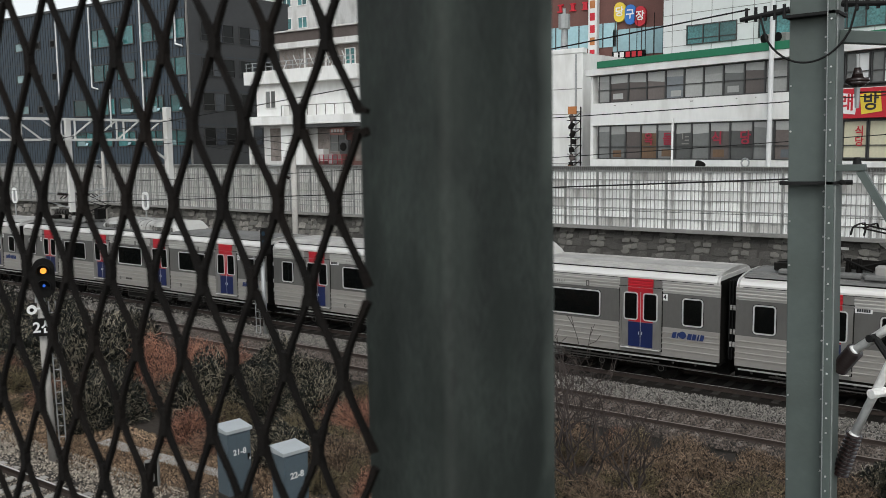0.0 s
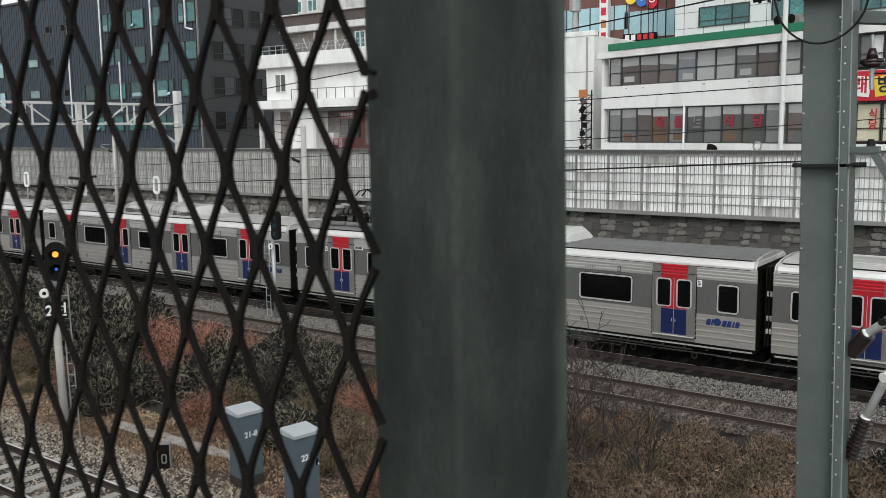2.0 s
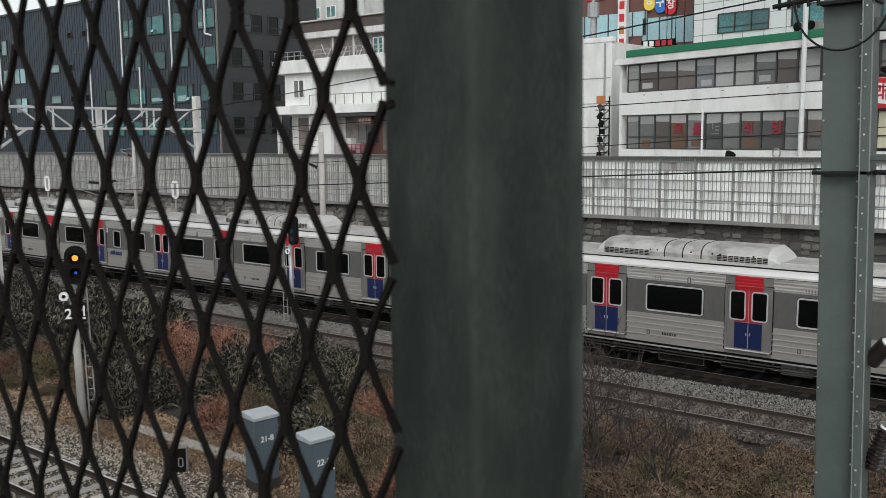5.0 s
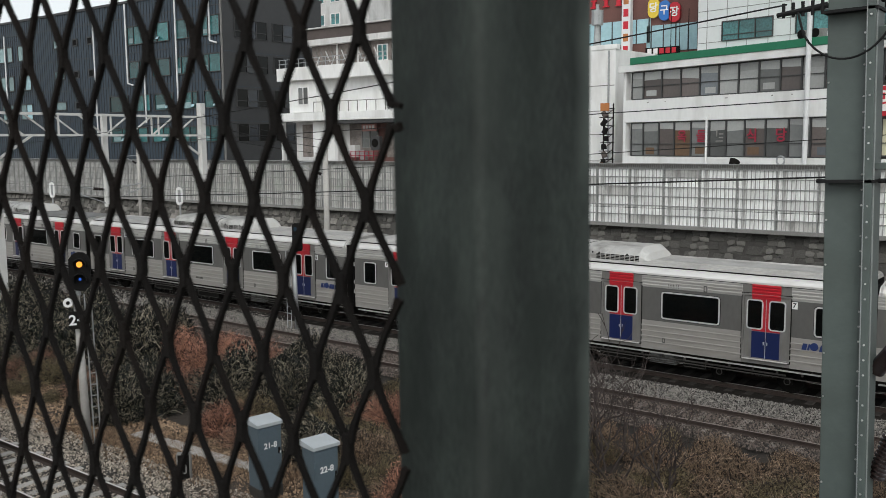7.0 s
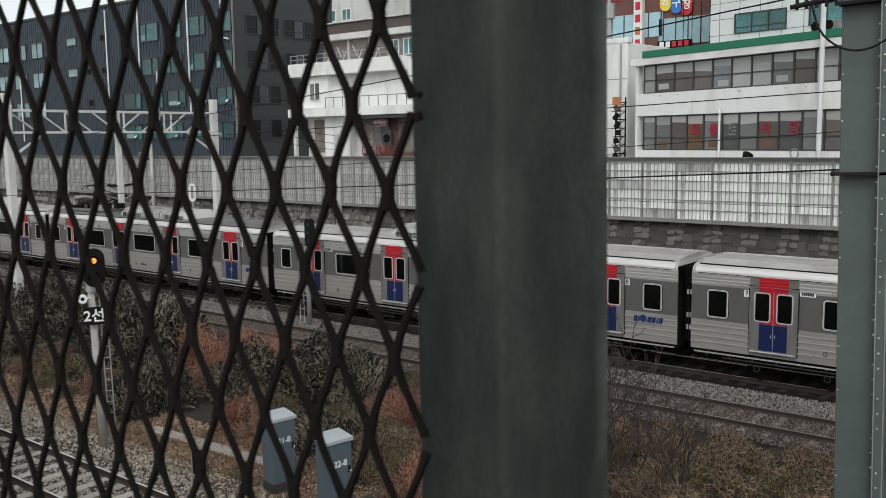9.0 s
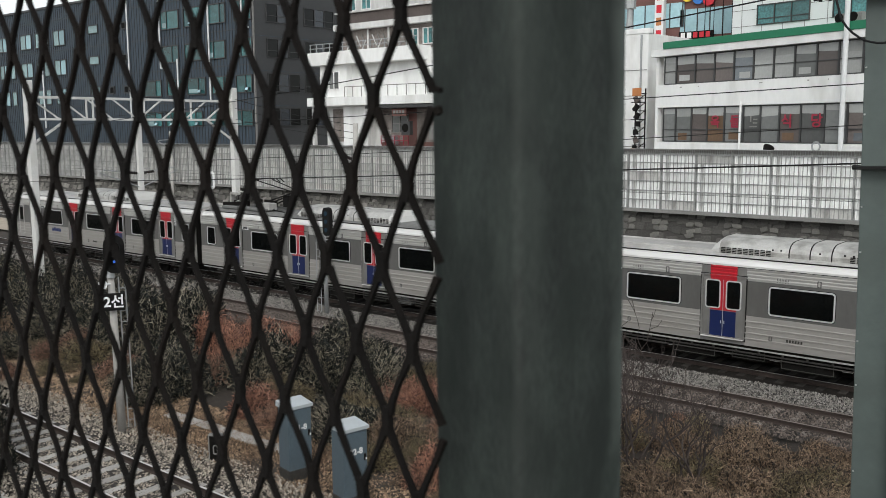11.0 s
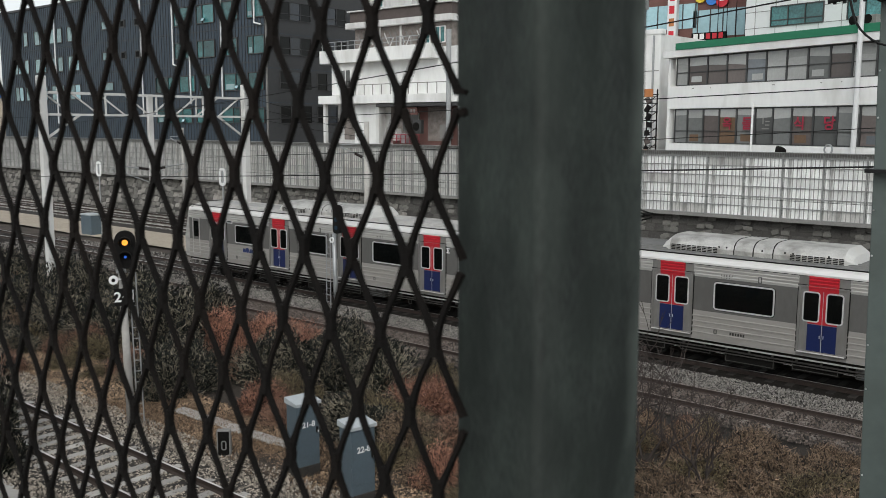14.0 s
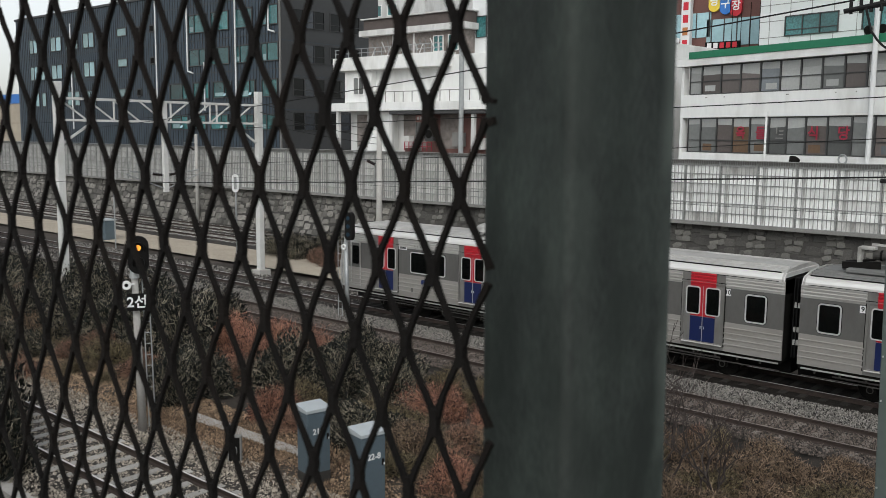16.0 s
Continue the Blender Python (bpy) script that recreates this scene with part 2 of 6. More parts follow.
    orange=mat("orange_paint", (0.42, 0.16, 0.05), 0.6, var=0.15),
    cabinet=mat("blue_grey_cabinet_paint", (0.085, 0.115, 0.135), 0.5, var=0.1, scale=2, stain=(0.06, 0.08, 0.092), stain_amt=0.4, sscale=2),
    cabinet_lid=mat("pale_cabinet_lid", (0.40, 0.43, 0.445), 0.5, var=0.1, scale=3),
    concrete=mat("pale_concrete", (0.40, 0.385, 0.36), 0.85, var=0.15, scale=1.5, stain=(0.27, 0.25, 0.23), stain_amt=0.5, sscale=1.2),
    lens_amber=mat("amber_lamp", (1.0, 0.38, 0.05), 0.3, emit=0.9),
    lens_blue=mat("blue_lamp", (0.05, 0.2, 1.0), 0.3, emit=0.3),
    gantry=mat("chalky_white_steel", (0.60, 0.595, 0.575), 0.6, var=0.1, scale=1.5, stain=(0.5, 0.49, 0.45), stain_amt=0.5, sscale=0.8),
    lens_dark=mat("unlit_lens", (0.02, 0.04, 0.06), 0.15),
    twig=mat("bare_twig", (0.205, 0.118, 0.082), 0.9, var=0.3, scale=3, rnd=0.25, island=0.8),
    twig_pale=mat("pale_twig", (0.225, 0.2, 0.152), 0.9, var=0.3, scale=3, rnd=0.2, island=0.9),
    twig_rust=mat("russet_twig", (0.34, 0.172, 0.118), 0.9, var=0.3, scale=3, rnd=0.2, island=0.85),
    twig_olive=mat("olive_brown_twig", (0.16, 0.13, 0.075), 0.9, var=0.3, scale=3, rnd=0.2, island=0.9),
    twig_tan=mat("tan_dry_twig", (0.20, 0.142, 0.096), 0.9, var=0.3, scale=3, rnd=0.25, island=0.92),
    twig_grey=mat("grey_bare_branch", (0.045, 0.034, 0.03), 0.9, var=0.5, scale=6),
    # Leaf colours darkened to stand in for self-shadow within the bushes.
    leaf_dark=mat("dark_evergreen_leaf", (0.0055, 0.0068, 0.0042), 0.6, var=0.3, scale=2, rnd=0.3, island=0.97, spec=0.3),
    leaf_rust=mat("russet_leaf", (0.05, 0.021, 0.014), 0.75, var=0.3, scale=2, rnd=0.35, island=0.9),
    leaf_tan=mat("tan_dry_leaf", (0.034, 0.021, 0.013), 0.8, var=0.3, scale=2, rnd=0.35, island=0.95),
    grass=mat("dry_grass", (0.16, 0.102, 0.062), 0.85, var=0.3, scale=0.6, island=0.8),
)


def post_paint():
    """Weathered galvanised paint: long blotches, worn corners with painted highlights, painted shade between them."""
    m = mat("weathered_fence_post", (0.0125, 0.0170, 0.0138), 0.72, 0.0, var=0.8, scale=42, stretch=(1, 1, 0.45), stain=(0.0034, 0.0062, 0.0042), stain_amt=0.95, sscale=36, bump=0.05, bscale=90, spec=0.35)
    n, l = m.node_tree.nodes, m.node_tree.links
    b = n["Principled BSDF"]
    paint = b.inputs["Base Color"].links[0].from_socket
    co = n.new("ShaderNodeTexCoord")
    mp = n.new("ShaderNodeMapping")
    mp.inputs["Scale"].default_value = (0.3, 0.3, 1)
    wob = n.new("ShaderNodeTexNoise")
    wob.inputs["Scale"].default_value, wob.inputs["Detail"].default_value = 14, 3
    l.new(co.outputs["Object"], mp.inputs[0]), l.new(mp.outputs[0], wob.inputs["Vector"])
    sep = n.new("ShaderNodeSeparateXYZ")
    l.new(co.outputs["Object"], sep.inputs[0])
    # corner highlights painted in: the near one lies at x - y, the far one at x + y, then the shade band
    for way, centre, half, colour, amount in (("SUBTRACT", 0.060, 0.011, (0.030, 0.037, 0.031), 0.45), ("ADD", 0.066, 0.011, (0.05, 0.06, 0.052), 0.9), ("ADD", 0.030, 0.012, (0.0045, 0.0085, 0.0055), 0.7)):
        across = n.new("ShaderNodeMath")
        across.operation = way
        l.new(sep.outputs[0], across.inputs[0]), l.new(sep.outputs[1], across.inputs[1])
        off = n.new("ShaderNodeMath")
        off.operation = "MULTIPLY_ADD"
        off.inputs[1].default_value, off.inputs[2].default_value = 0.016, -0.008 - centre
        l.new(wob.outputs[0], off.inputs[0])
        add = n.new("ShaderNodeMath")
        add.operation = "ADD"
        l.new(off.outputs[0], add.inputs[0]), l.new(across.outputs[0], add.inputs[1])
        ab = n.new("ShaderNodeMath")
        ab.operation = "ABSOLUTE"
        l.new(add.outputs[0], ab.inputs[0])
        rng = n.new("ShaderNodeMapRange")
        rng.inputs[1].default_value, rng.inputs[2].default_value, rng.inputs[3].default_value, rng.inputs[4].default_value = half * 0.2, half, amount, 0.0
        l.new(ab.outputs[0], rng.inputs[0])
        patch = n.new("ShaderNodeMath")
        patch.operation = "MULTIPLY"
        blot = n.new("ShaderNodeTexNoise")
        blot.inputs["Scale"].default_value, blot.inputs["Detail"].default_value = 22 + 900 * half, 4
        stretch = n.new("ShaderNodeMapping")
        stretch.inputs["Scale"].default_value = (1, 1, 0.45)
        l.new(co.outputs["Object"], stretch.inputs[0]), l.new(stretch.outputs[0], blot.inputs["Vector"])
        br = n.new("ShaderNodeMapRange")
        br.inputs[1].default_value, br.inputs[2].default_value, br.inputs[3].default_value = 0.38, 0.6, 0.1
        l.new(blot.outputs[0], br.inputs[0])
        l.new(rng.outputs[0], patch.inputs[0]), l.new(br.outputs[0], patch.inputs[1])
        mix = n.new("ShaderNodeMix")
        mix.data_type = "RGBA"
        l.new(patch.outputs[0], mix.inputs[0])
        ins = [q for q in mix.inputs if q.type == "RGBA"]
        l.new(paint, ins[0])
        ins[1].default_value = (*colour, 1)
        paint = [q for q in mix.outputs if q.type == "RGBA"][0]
    l.new(paint, b.inputs["Base Color"])
    return m


M["post"] = post_paint()


# ---- mesh tools ----
def box(bm, c, s, bev=0.0, rot=None):
    """A box of size s about the point c, its edges bevelled by bev."""
    t = bmesh.new() if bev else bm
    m = Matrix.Translation(c) @ (rot or Matrix()) @ Matrix.Diagonal((*s, 1))
    bmesh.ops.create_cube(t, size=1, matrix=m)
    if bev:
        bmesh.ops.bevel(t, geom=t.edges[:], offset=bev, segments=1, affect="EDGES")
        join(bm, t)
    return bm


def join(bm, other):
    me = bpy.data.meshes.new("tmp")
    other.to_mesh(me)
    other.free()
    bm.from_mesh(me)
    bpy.data.meshes.remove(me)


def rod(bm, a, b, r, r2=None, seg=8):
    """A round bar from a to b."""
    a, b = Vector(a), Vector(b)
    d = b - a
    m = Matrix.Translation((a + b) / 2) @ d.to_track_quat("Z", "Y").to_matrix().to_4x4()
    bmesh.ops.create_cone(bm, cap_ends=True, segments=seg, radius1=r, radius2=r if r2 is None else r2, depth=d.length, matrix=m)
    return bm


def bar(bm, a, b, w, h):
    """A square bar from a to b."""
    a, b = Vector(a), Vector(b)
    d = b - a
    m = Matrix.Translation((a + b) / 2) @ d.to_track_quat("X", "Z").to_matrix().to_4x4() @ Matrix.Diagonal((d.length, w, h, 1))
    bmesh.ops.create_cube(bm, size=1, matrix=m)
    return bm


def extrude_profile(bm, pts, x0, x1, close=True):
    """The outline pts (y, z) drawn out along x."""
    a = [bm.verts.new((x0, y, z)) for y, z in pts]
    b = [bm.verts.new((x1, y, z)) for y, z in pts]
    k = len(pts)
    for i in range(k if close else k - 1):
        bm.faces.new((a[i], a[(i + 1) % k], b[(i + 1) % k], b[i]))
    if close:
        bm.faces.new(a[::-1])
        bm.faces.new(b)
    bmesh.ops.recalc_face_normals(bm, faces=bm.faces[:])
    return bm


def part(name, bm, material, parent=None, label="", smooth=False):
    me = bpy.data.meshes.new(name)
    bm.to_mesh(me)
    bm.free()
    me.materials.append(M[material] if isinstance(material, str) else material)
    if smooth:
        me.polygons.foreach_set("use_smooth", [True] * len(me.polygons))
    ob = new(name, me)
    ob.parent = parent
    return tagged(ob, label)


def same(name, ob, at, parent=None):
    """Another object on the same mesh, at a place in its parent's space."""
    o = new(name, ob.data)
    o.parent = parent
    o.matrix_basis = at if isinstance(at, Matrix) else Matrix.Translation(at)
    return o


def thing(name, m, label, category, group="", kind=""):
    ob = new(name)
    ob.matrix_basis = m
    return tagged(ob, label, category, group, kind)


def quick(name, verts, faces, material, parent=None, label="", smooth=False):
    me = bpy.data.meshes.new(name)
    me.from_pydata([tuple(v) for v in verts], [], [tuple(q) for q in faces])
    me.materials.append(M[material])
    me.update()
    if smooth:
        me.polygons.foreach_set("use_smooth", [True] * len(me.polygons))
    ob = new(name, me)
    ob.parent = parent
    return tagged(ob, label)


def text(name, words, size, material, parent, at, depth=0.004):
    cu = bpy.data.curves.new(name, "FONT")
    cu.offset = size * 0.022
    cu.body, cu.size, cu.extrude, cu.align_x, cu.align_y = words, size, depth, "CENTER", "CENTER"
    tmp = new("tmp_text", cu)
    me = bpy.data.meshes.new_from_object(tmp)
    bpy.data.objects.remove(tmp)
    me.materials.append(M[material])
    ob = new(name, me)
    ob.parent = parent
    ob.matrix_basis = at
    return ob


def B():
    return bmesh.new()


def frame_bm(w, h, t, d, y=0.0):
    """An upright rectangular frame about the origin, w x h outside, bars t wide, d deep."""
    bm = B()
    for sx in (-1, 1):
        box(bm, (sx * (w - t) / 2, y, 0), (t, d, h))
    for sz in (-1, 1):
        box(bm, (0, y, sz * (h - t) / 2), (w - 2 * t, d, t))
    return bm


def rounded_rect(w, h, r, n=4):
    pts = []
    for cx, cz, a0 in ((w / 2 - r, h / 2 - r, 0), (-w / 2 + r, h / 2 - r, 90), (-w / 2 + r, -h / 2 + r, 180), (w / 2 - r, -h / 2 + r, 270)):
        for i in range(n + 1):
            a = radians(a0 + 90 * i / n)
            pts.append((cx + r * math.cos(a), cz + r * math.sin(a)))
    return pts


def plate_bm(w, h, r, d, cx=0.0, cz=0.0, y=0.0):
    """A rounded plate in the xz plane, d thick towards -y."""
    bm = B()
    pts = rounded_rect(w, h, r)
    a = [bm.verts.new((cx + x, y, cz + z)) for x, z in pts]
    b = [bm.verts.new((cx + x, y - d, cz + z)) for x, z in pts]
    k = len(pts)
    for i in range(k):
        bm.faces.new((a[i], a[(i + 1) % k], b[(i + 1) % k], b[i]))
    bm.faces.new(b)
    bm.faces.new(a[::-1])
    bmesh.ops.recalc_face_normals(bm, faces=bm.faces[:])
    return bm


def ring_bm(w, h, r, t, d, cx=0.0, cz=0.0, y=0.0):
    """A rounded frame, t wide and d proud towards -y."""
    bm = B()
    o, i2 = rounded_rect(w, h, r), rounded_rect(w - 2 * t, h - 2 * t, max(r - t, 0.01))
    k = len(o)
    vs = []
    for pts, yy in ((o, y), (o, y - d), (i2, y - d), (i2, y)):
        vs.append([bm.verts.new((cx + x, yy, cz + z)) for x, z in pts])
    for a, b in ((0, 1), (1, 2), (2, 3)):
        for i in range(k):
            bm.faces.new((vs[a][i], vs[a][(i + 1) % k], vs[b][(i + 1) % k], vs[b][i]))
    bmesh.ops.recalc_face_normals(bm, faces=bm.faces[:])
    return bm


# ---- ground and tracks ----
def sheet(name, x0, x1, y0, y1, z, material, label, nx=2, ny=2, rough=0.0, kind="structure", parent=None):
    bm = B()
    grid = [[bm.verts.new((x0 + (x1 - x0) * i / nx, y0 + (y1 - y0) * j / ny,
                           z + rough * noise.noise(Vector((i * 0.37, j * 0.37, z * 7))))) for i in range(nx + 1)] for j in range(ny + 1)]
    for j in range(ny):
        for i in range(nx):
            bm.faces.new((grid[j][i], grid[j][i + 1], grid[j + 1][i + 1], grid[j + 1][i]))
    ob = part(name, bm, material, parent, label)
    return tagged(ob, kind=kind, category="ground")


sheet("ground", -1500, 1500, -200, 2500, -0.42, "soil", "brown soil of the railway yard between the tracks", 4, 4)
sheet("ground_verge", -130, 60, 4, 47, -0.36, "soil", "uneven bare brown soil beside the tracks", 190, 60, 0.09)

TRACKS = dict(near=(10.2, -70, 20), middle=(24.05, -130, 30), train=(28.45, -170, 40), far=(39.6, -170, 30), wall=(43.2, -170, 30))


def ballast_bed(name, y, x0, x1, top=-0.17, mt="ballast"):
    bm = extrude_profile(B(), [(-2.0, -0.42), (-1.45, top), (1.45, top), (2.0, -0.42)], x0, x1)
    ob = part(name, bm, mt, None, "grey crushed-stone ballast bed under the rails")
    ob.location.y = y
    return tagged(ob, kind="structure", category="ballast")


def track(y, x0, x1, pieces, mt="sleeper", head="rail_top"):
    base = thing("railway_track", pose(0, y, 0), "railway track with rusty rails on concrete sleepers in ballast", "track", "railway tracks")
    prof = [(-0.065, -0.15), (0.065, -0.15), (0.065, -0.138), (0.012, -0.115), (0.012, -0.045), (0.034, -0.03), (0.034, -0.004), (-0.034, -0.004), (-0.034, -0.03),
            (-0.012, -0.045), (-0.012, -0.115), (-0.065, -0.138)]
    for side in (-1, 1):
        r = part("rail", extrude_profile(B(), [(side * 0.75 + a, b) for a, b in prof], x0, x1), "rail", base, "rusty steel rail")
        part("rail_head", extrude_profile(B(), [(side * 0.75 - 0.03, -0.006), (side * 0.75 + 0.03, -0.006), (side * 0.75 + 0.022, 0), (side * 0.75 - 0.022, 0)], x0, x1), head, r, "worn rail head")
    proto = None
    xs = np.arange(x0 + 0.3, x1, 0.62)
    xs = sorted(xs, key=lambda q: abs(q - pieces))[:130]
    for x in xs:
        if proto is None:
            proto = part("sleeper", box(B(), (0, 0, -0.215), (0.24, 2.3, 0.14), 0.02), mt, base)
            proto.location.x = x
        else:
            same("sleeper", proto, (x, random.uniform(-0.02, 0.02), random.uniform(-0.008, 0.004)), base)
    return base


for key, (y, x0, x1) in TRACKS.items():
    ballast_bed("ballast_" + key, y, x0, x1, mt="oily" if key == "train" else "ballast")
    track(y, x0, x1, {"near": -22, "middle": -15, "train": -30, "far": -70, "wall": -80}[key], {"train": "shaded_sleeper", "middle": "sleeper_dull"}.get(key, "sleeper"), "rail_dull" if key == "middle" else "rail_top")


def stones(name, y0, y1, x0, x1, z, count, seed, smin=0.022, smax=0.05, mt="stone", label="loose grey and tan crushed stones of the ballast"):
    """Loose crushed stones scattered over a bed."""
    rng = np.random.default_rng(seed)
    ico = np.array([(1, 0, 0), (-1, 0, 0), (0, 1, 0), (0, -1, 0), (0, 0, 1), (0, 0, -1)], float)
    tri = np.array([(0, 2, 4), (2, 1, 4), (1, 3, 4), (3, 0, 4), (2, 0, 5), (1, 2, 5), (3, 1, 5), (0, 3, 5)])
    p = np.stack([rng.uniform(x0, x1, count), rng.uniform(y0, y1, count), np.full(count, z)], 1)
    sz = rng.uniform(smin, smax, (count, 1, 3)) * rng.uniform(0.7, 1.2, (count, 6, 1))
    ang = rng.uniform(0, 6.28, count)
    v = ico[None] * sz
    c, s = np.cos(ang)[:, None], np.sin(ang)[:, None]
    v = np.stack([v[..., 0] * c - v[..., 1] * s, v[..., 0] * s + v[..., 1] * c, v[..., 2] + v[..., 0] * 0.4], -1)
    verts = (v + p[:, None]).reshape(-1, 3)
    faces = (tri[None] + 6 * np.arange(count)[:, None, None]).reshape(-1, 3)
    ob = quick(name, verts, faces, mt, None, label)
    return tagged(ob, kind="stuff", category="gravel")


stones("ballast_stones", 24.9, 26.9, -40, 2, -0.152, 46000, 1, 0.018, 0.042)
stones("ballast_stones", 22.3, 25.3, -34, 0, -0.148, 42000, 2, 0.018, 0.042, "stone_brown")
stones("ballast_stones", 8.2, 12.0, -34, -9, -0.178, 26000, 3, 0.026, 0.05, "stone_near")
stones("ballast_stones", 11.6, 12.9, -36, -11, -0.305, 9500, 6, 0.026, 0.05, "stone_near")
stones("leaf_litter", 12.5, 15.2, -36, -11, -0.33, 21000, 16, 0.02, 0.05, "litter", "tan leaf litter and gravel beside the track")
stones("ballast_stones", 25.2, 31.0, -62, -30, -0.19, 9000, 4, 0.04, 0.08)
sheet("sandy_strip", -130, -36, 32.6, 37.2, -0.2, "sand", "pale sandy strip between the tracks", 60, 8, 0.06)

# terrace behind the retaining wall, and the bridge walk on which the camera stands
sheet("upper_street", -1500, 1500, 46.4, 2500, 2.6, "terrace", "grey paved street above the retaining wall", 2, 2)
# Unseen deck, coloured dark to cut light bounced onto the fence post.
deck = part("bridge_deck", box(B(), (0, -2.6, 6.0), (60, 6.2, 0.3)), "deck", None, "dark unseen footbridge deck beside the tracks")
tagged(deck, kind="structure", category="bridge")
dwall = part("bridge_wall", box(B(), (0, 0.35, 2.95), (60, 0.28, 6.6)), "concrete", None, "concrete edge wall under the fence")
tagged(dwall, kind="structure", category="wall")

# ---- fence of expanded metal with a square post ----
FX, FZ, CW, CH = -0.2850, 7.6922, 0.0342, 0.0797


def fence():
    base = thing("mesh_fence", pose(0, 0.3125, 6.25), "rusty dark expanded-metal mesh fence with a weathered square steel post", "fence")
    bm = B()
    pts = rounded_rect(0.0680, 0.0680, 0.006, 4)
    k = len(pts)
    lo, hi = ([bm.verts.new((x, y, z)) for x, y in pts] for z in (0, 2.55))
    for i in range(k):
        bm.faces.new((lo[i], lo[(i + 1) % k], hi[(i + 1) % k], hi[i]))
    bm.faces.new(hi)
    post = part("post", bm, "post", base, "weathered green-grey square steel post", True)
    # foot of the post, so that it leans by a degree
    post.matrix_basis = pose(-0.2345 + 0.0116, 0.0310, 0, 0, -0.8, -16)
    part("base_plate", box(B(), (-0.2085, 0.027, 0.004), (0.12, 0.12, 0.008), 0.002), "post", base)
    verts, faces = [], []
    rng = np.random.default_rng(5)

    def strand(pts, d):
        """A flat bar through the points (x, z, width), d thick."""
        i = len(verts)
        for k, (px, pz, w) in enumerate(pts):
            (ax, az, _), (bx, bz, _) = pts[max(k - 1, 0)], pts[min(k + 1, len(pts) - 1)]
            ln = math.hypot(bx - ax, bz - az)
            nx, nz = -(bz - az) / ln * w / 2, (bx - ax) / ln * w / 2
            y = 0.1235 * (px + 0.2645)
            verts.extend(((px + nx, y - d / 2, pz + nz), (px - nx, y - d / 2, pz - nz), (px - nx, y + d / 2, pz - nz), (px + nx, y + d / 2, pz + nz)))
        for k in range(len(pts) - 1):
            o = i + 4 * k
            faces.extend((o + e, o + (e + 1) % 4, o + 4 + (e + 1) % 4, o + 4 + e) for e in range(4))
        e = i + 4 * (len(pts) - 1)
        faces.extend(((i, i + 3, i + 2, i + 1), (e, e + 1, e + 2, e + 3)))

    LEAN = 0.03
    z0 = FZ - 6.25
    bh = 0.0075
    for i in range(-2, 71):
        for j in range(-18, 13):
            for half in (0, 1):
                z = z0 + CH * (j + half / 2)
                x = FX - CW * (i + half / 2) - LEAN * (z - 1.45)
                if x > -0.235 or x < -2.6 or z < 0.02:
                    continue
                jx, jz = float(rng.normal(0, 0.0006)), float(rng.normal(0, 0.0006))
                # the bond where two strands meet, then the two strands upward, bowed as the sheet was drawn open
                if x < -0.2695:
                    strand([(x + jx + float(rng.normal(0, 0.0003)), z + jz + u * bh, w * float(rng.uniform(0.9, 1.12))) for u, w in ((-1, 0.0046), (0, 0.0052), (1, 0.0046))], 0.004)
                for sx in (-1, 1):
                    xe = x + sx * CW / 2 - LEAN * CH / 2
                    if xe > -0.235:
                        continue
                    a, c = (x + sx * 0.0012 + jx, z + bh * 0.5 + jz), (xe - sx * 0.0012, z + CH / 2 - bh * 0.5)
                    bow = float(rng.normal(0, 0.0005))
                    pts = []
                    steps = 30 if max(a[0], c[0]) > -0.27 else 6
                    for k in range(steps + 1):
                        u = k / steps
                        v = 0.78 * u + 0.22 * u * u * (3 - 2 * u)
                        px, pz = a[0] + v * (c[0] - a[0]) + bow * math.sin(math.pi * u), a[1] + u * (c[1] - a[1])
                        # strands end where they meet the post
                        if px < -0.2657 - 0.014 * (pz - 1.45):
                            pts.append((px, pz, (0.0026 + 0.0012 * abs(2 * u - 1) ** 2) * (float(rng.uniform(0.9, 1.1)) if steps == 6 else 1.0)))
                    if len(pts) > 1:
                        strand(pts, 0.003)
    tagged(quick("mesh_panel", verts, faces, "mesh", base, "rusty expanded-metal mesh"), kind="stuff")
    return base


fence()


# ---- noise barrier on a rubble wall ----
WY = 46.0


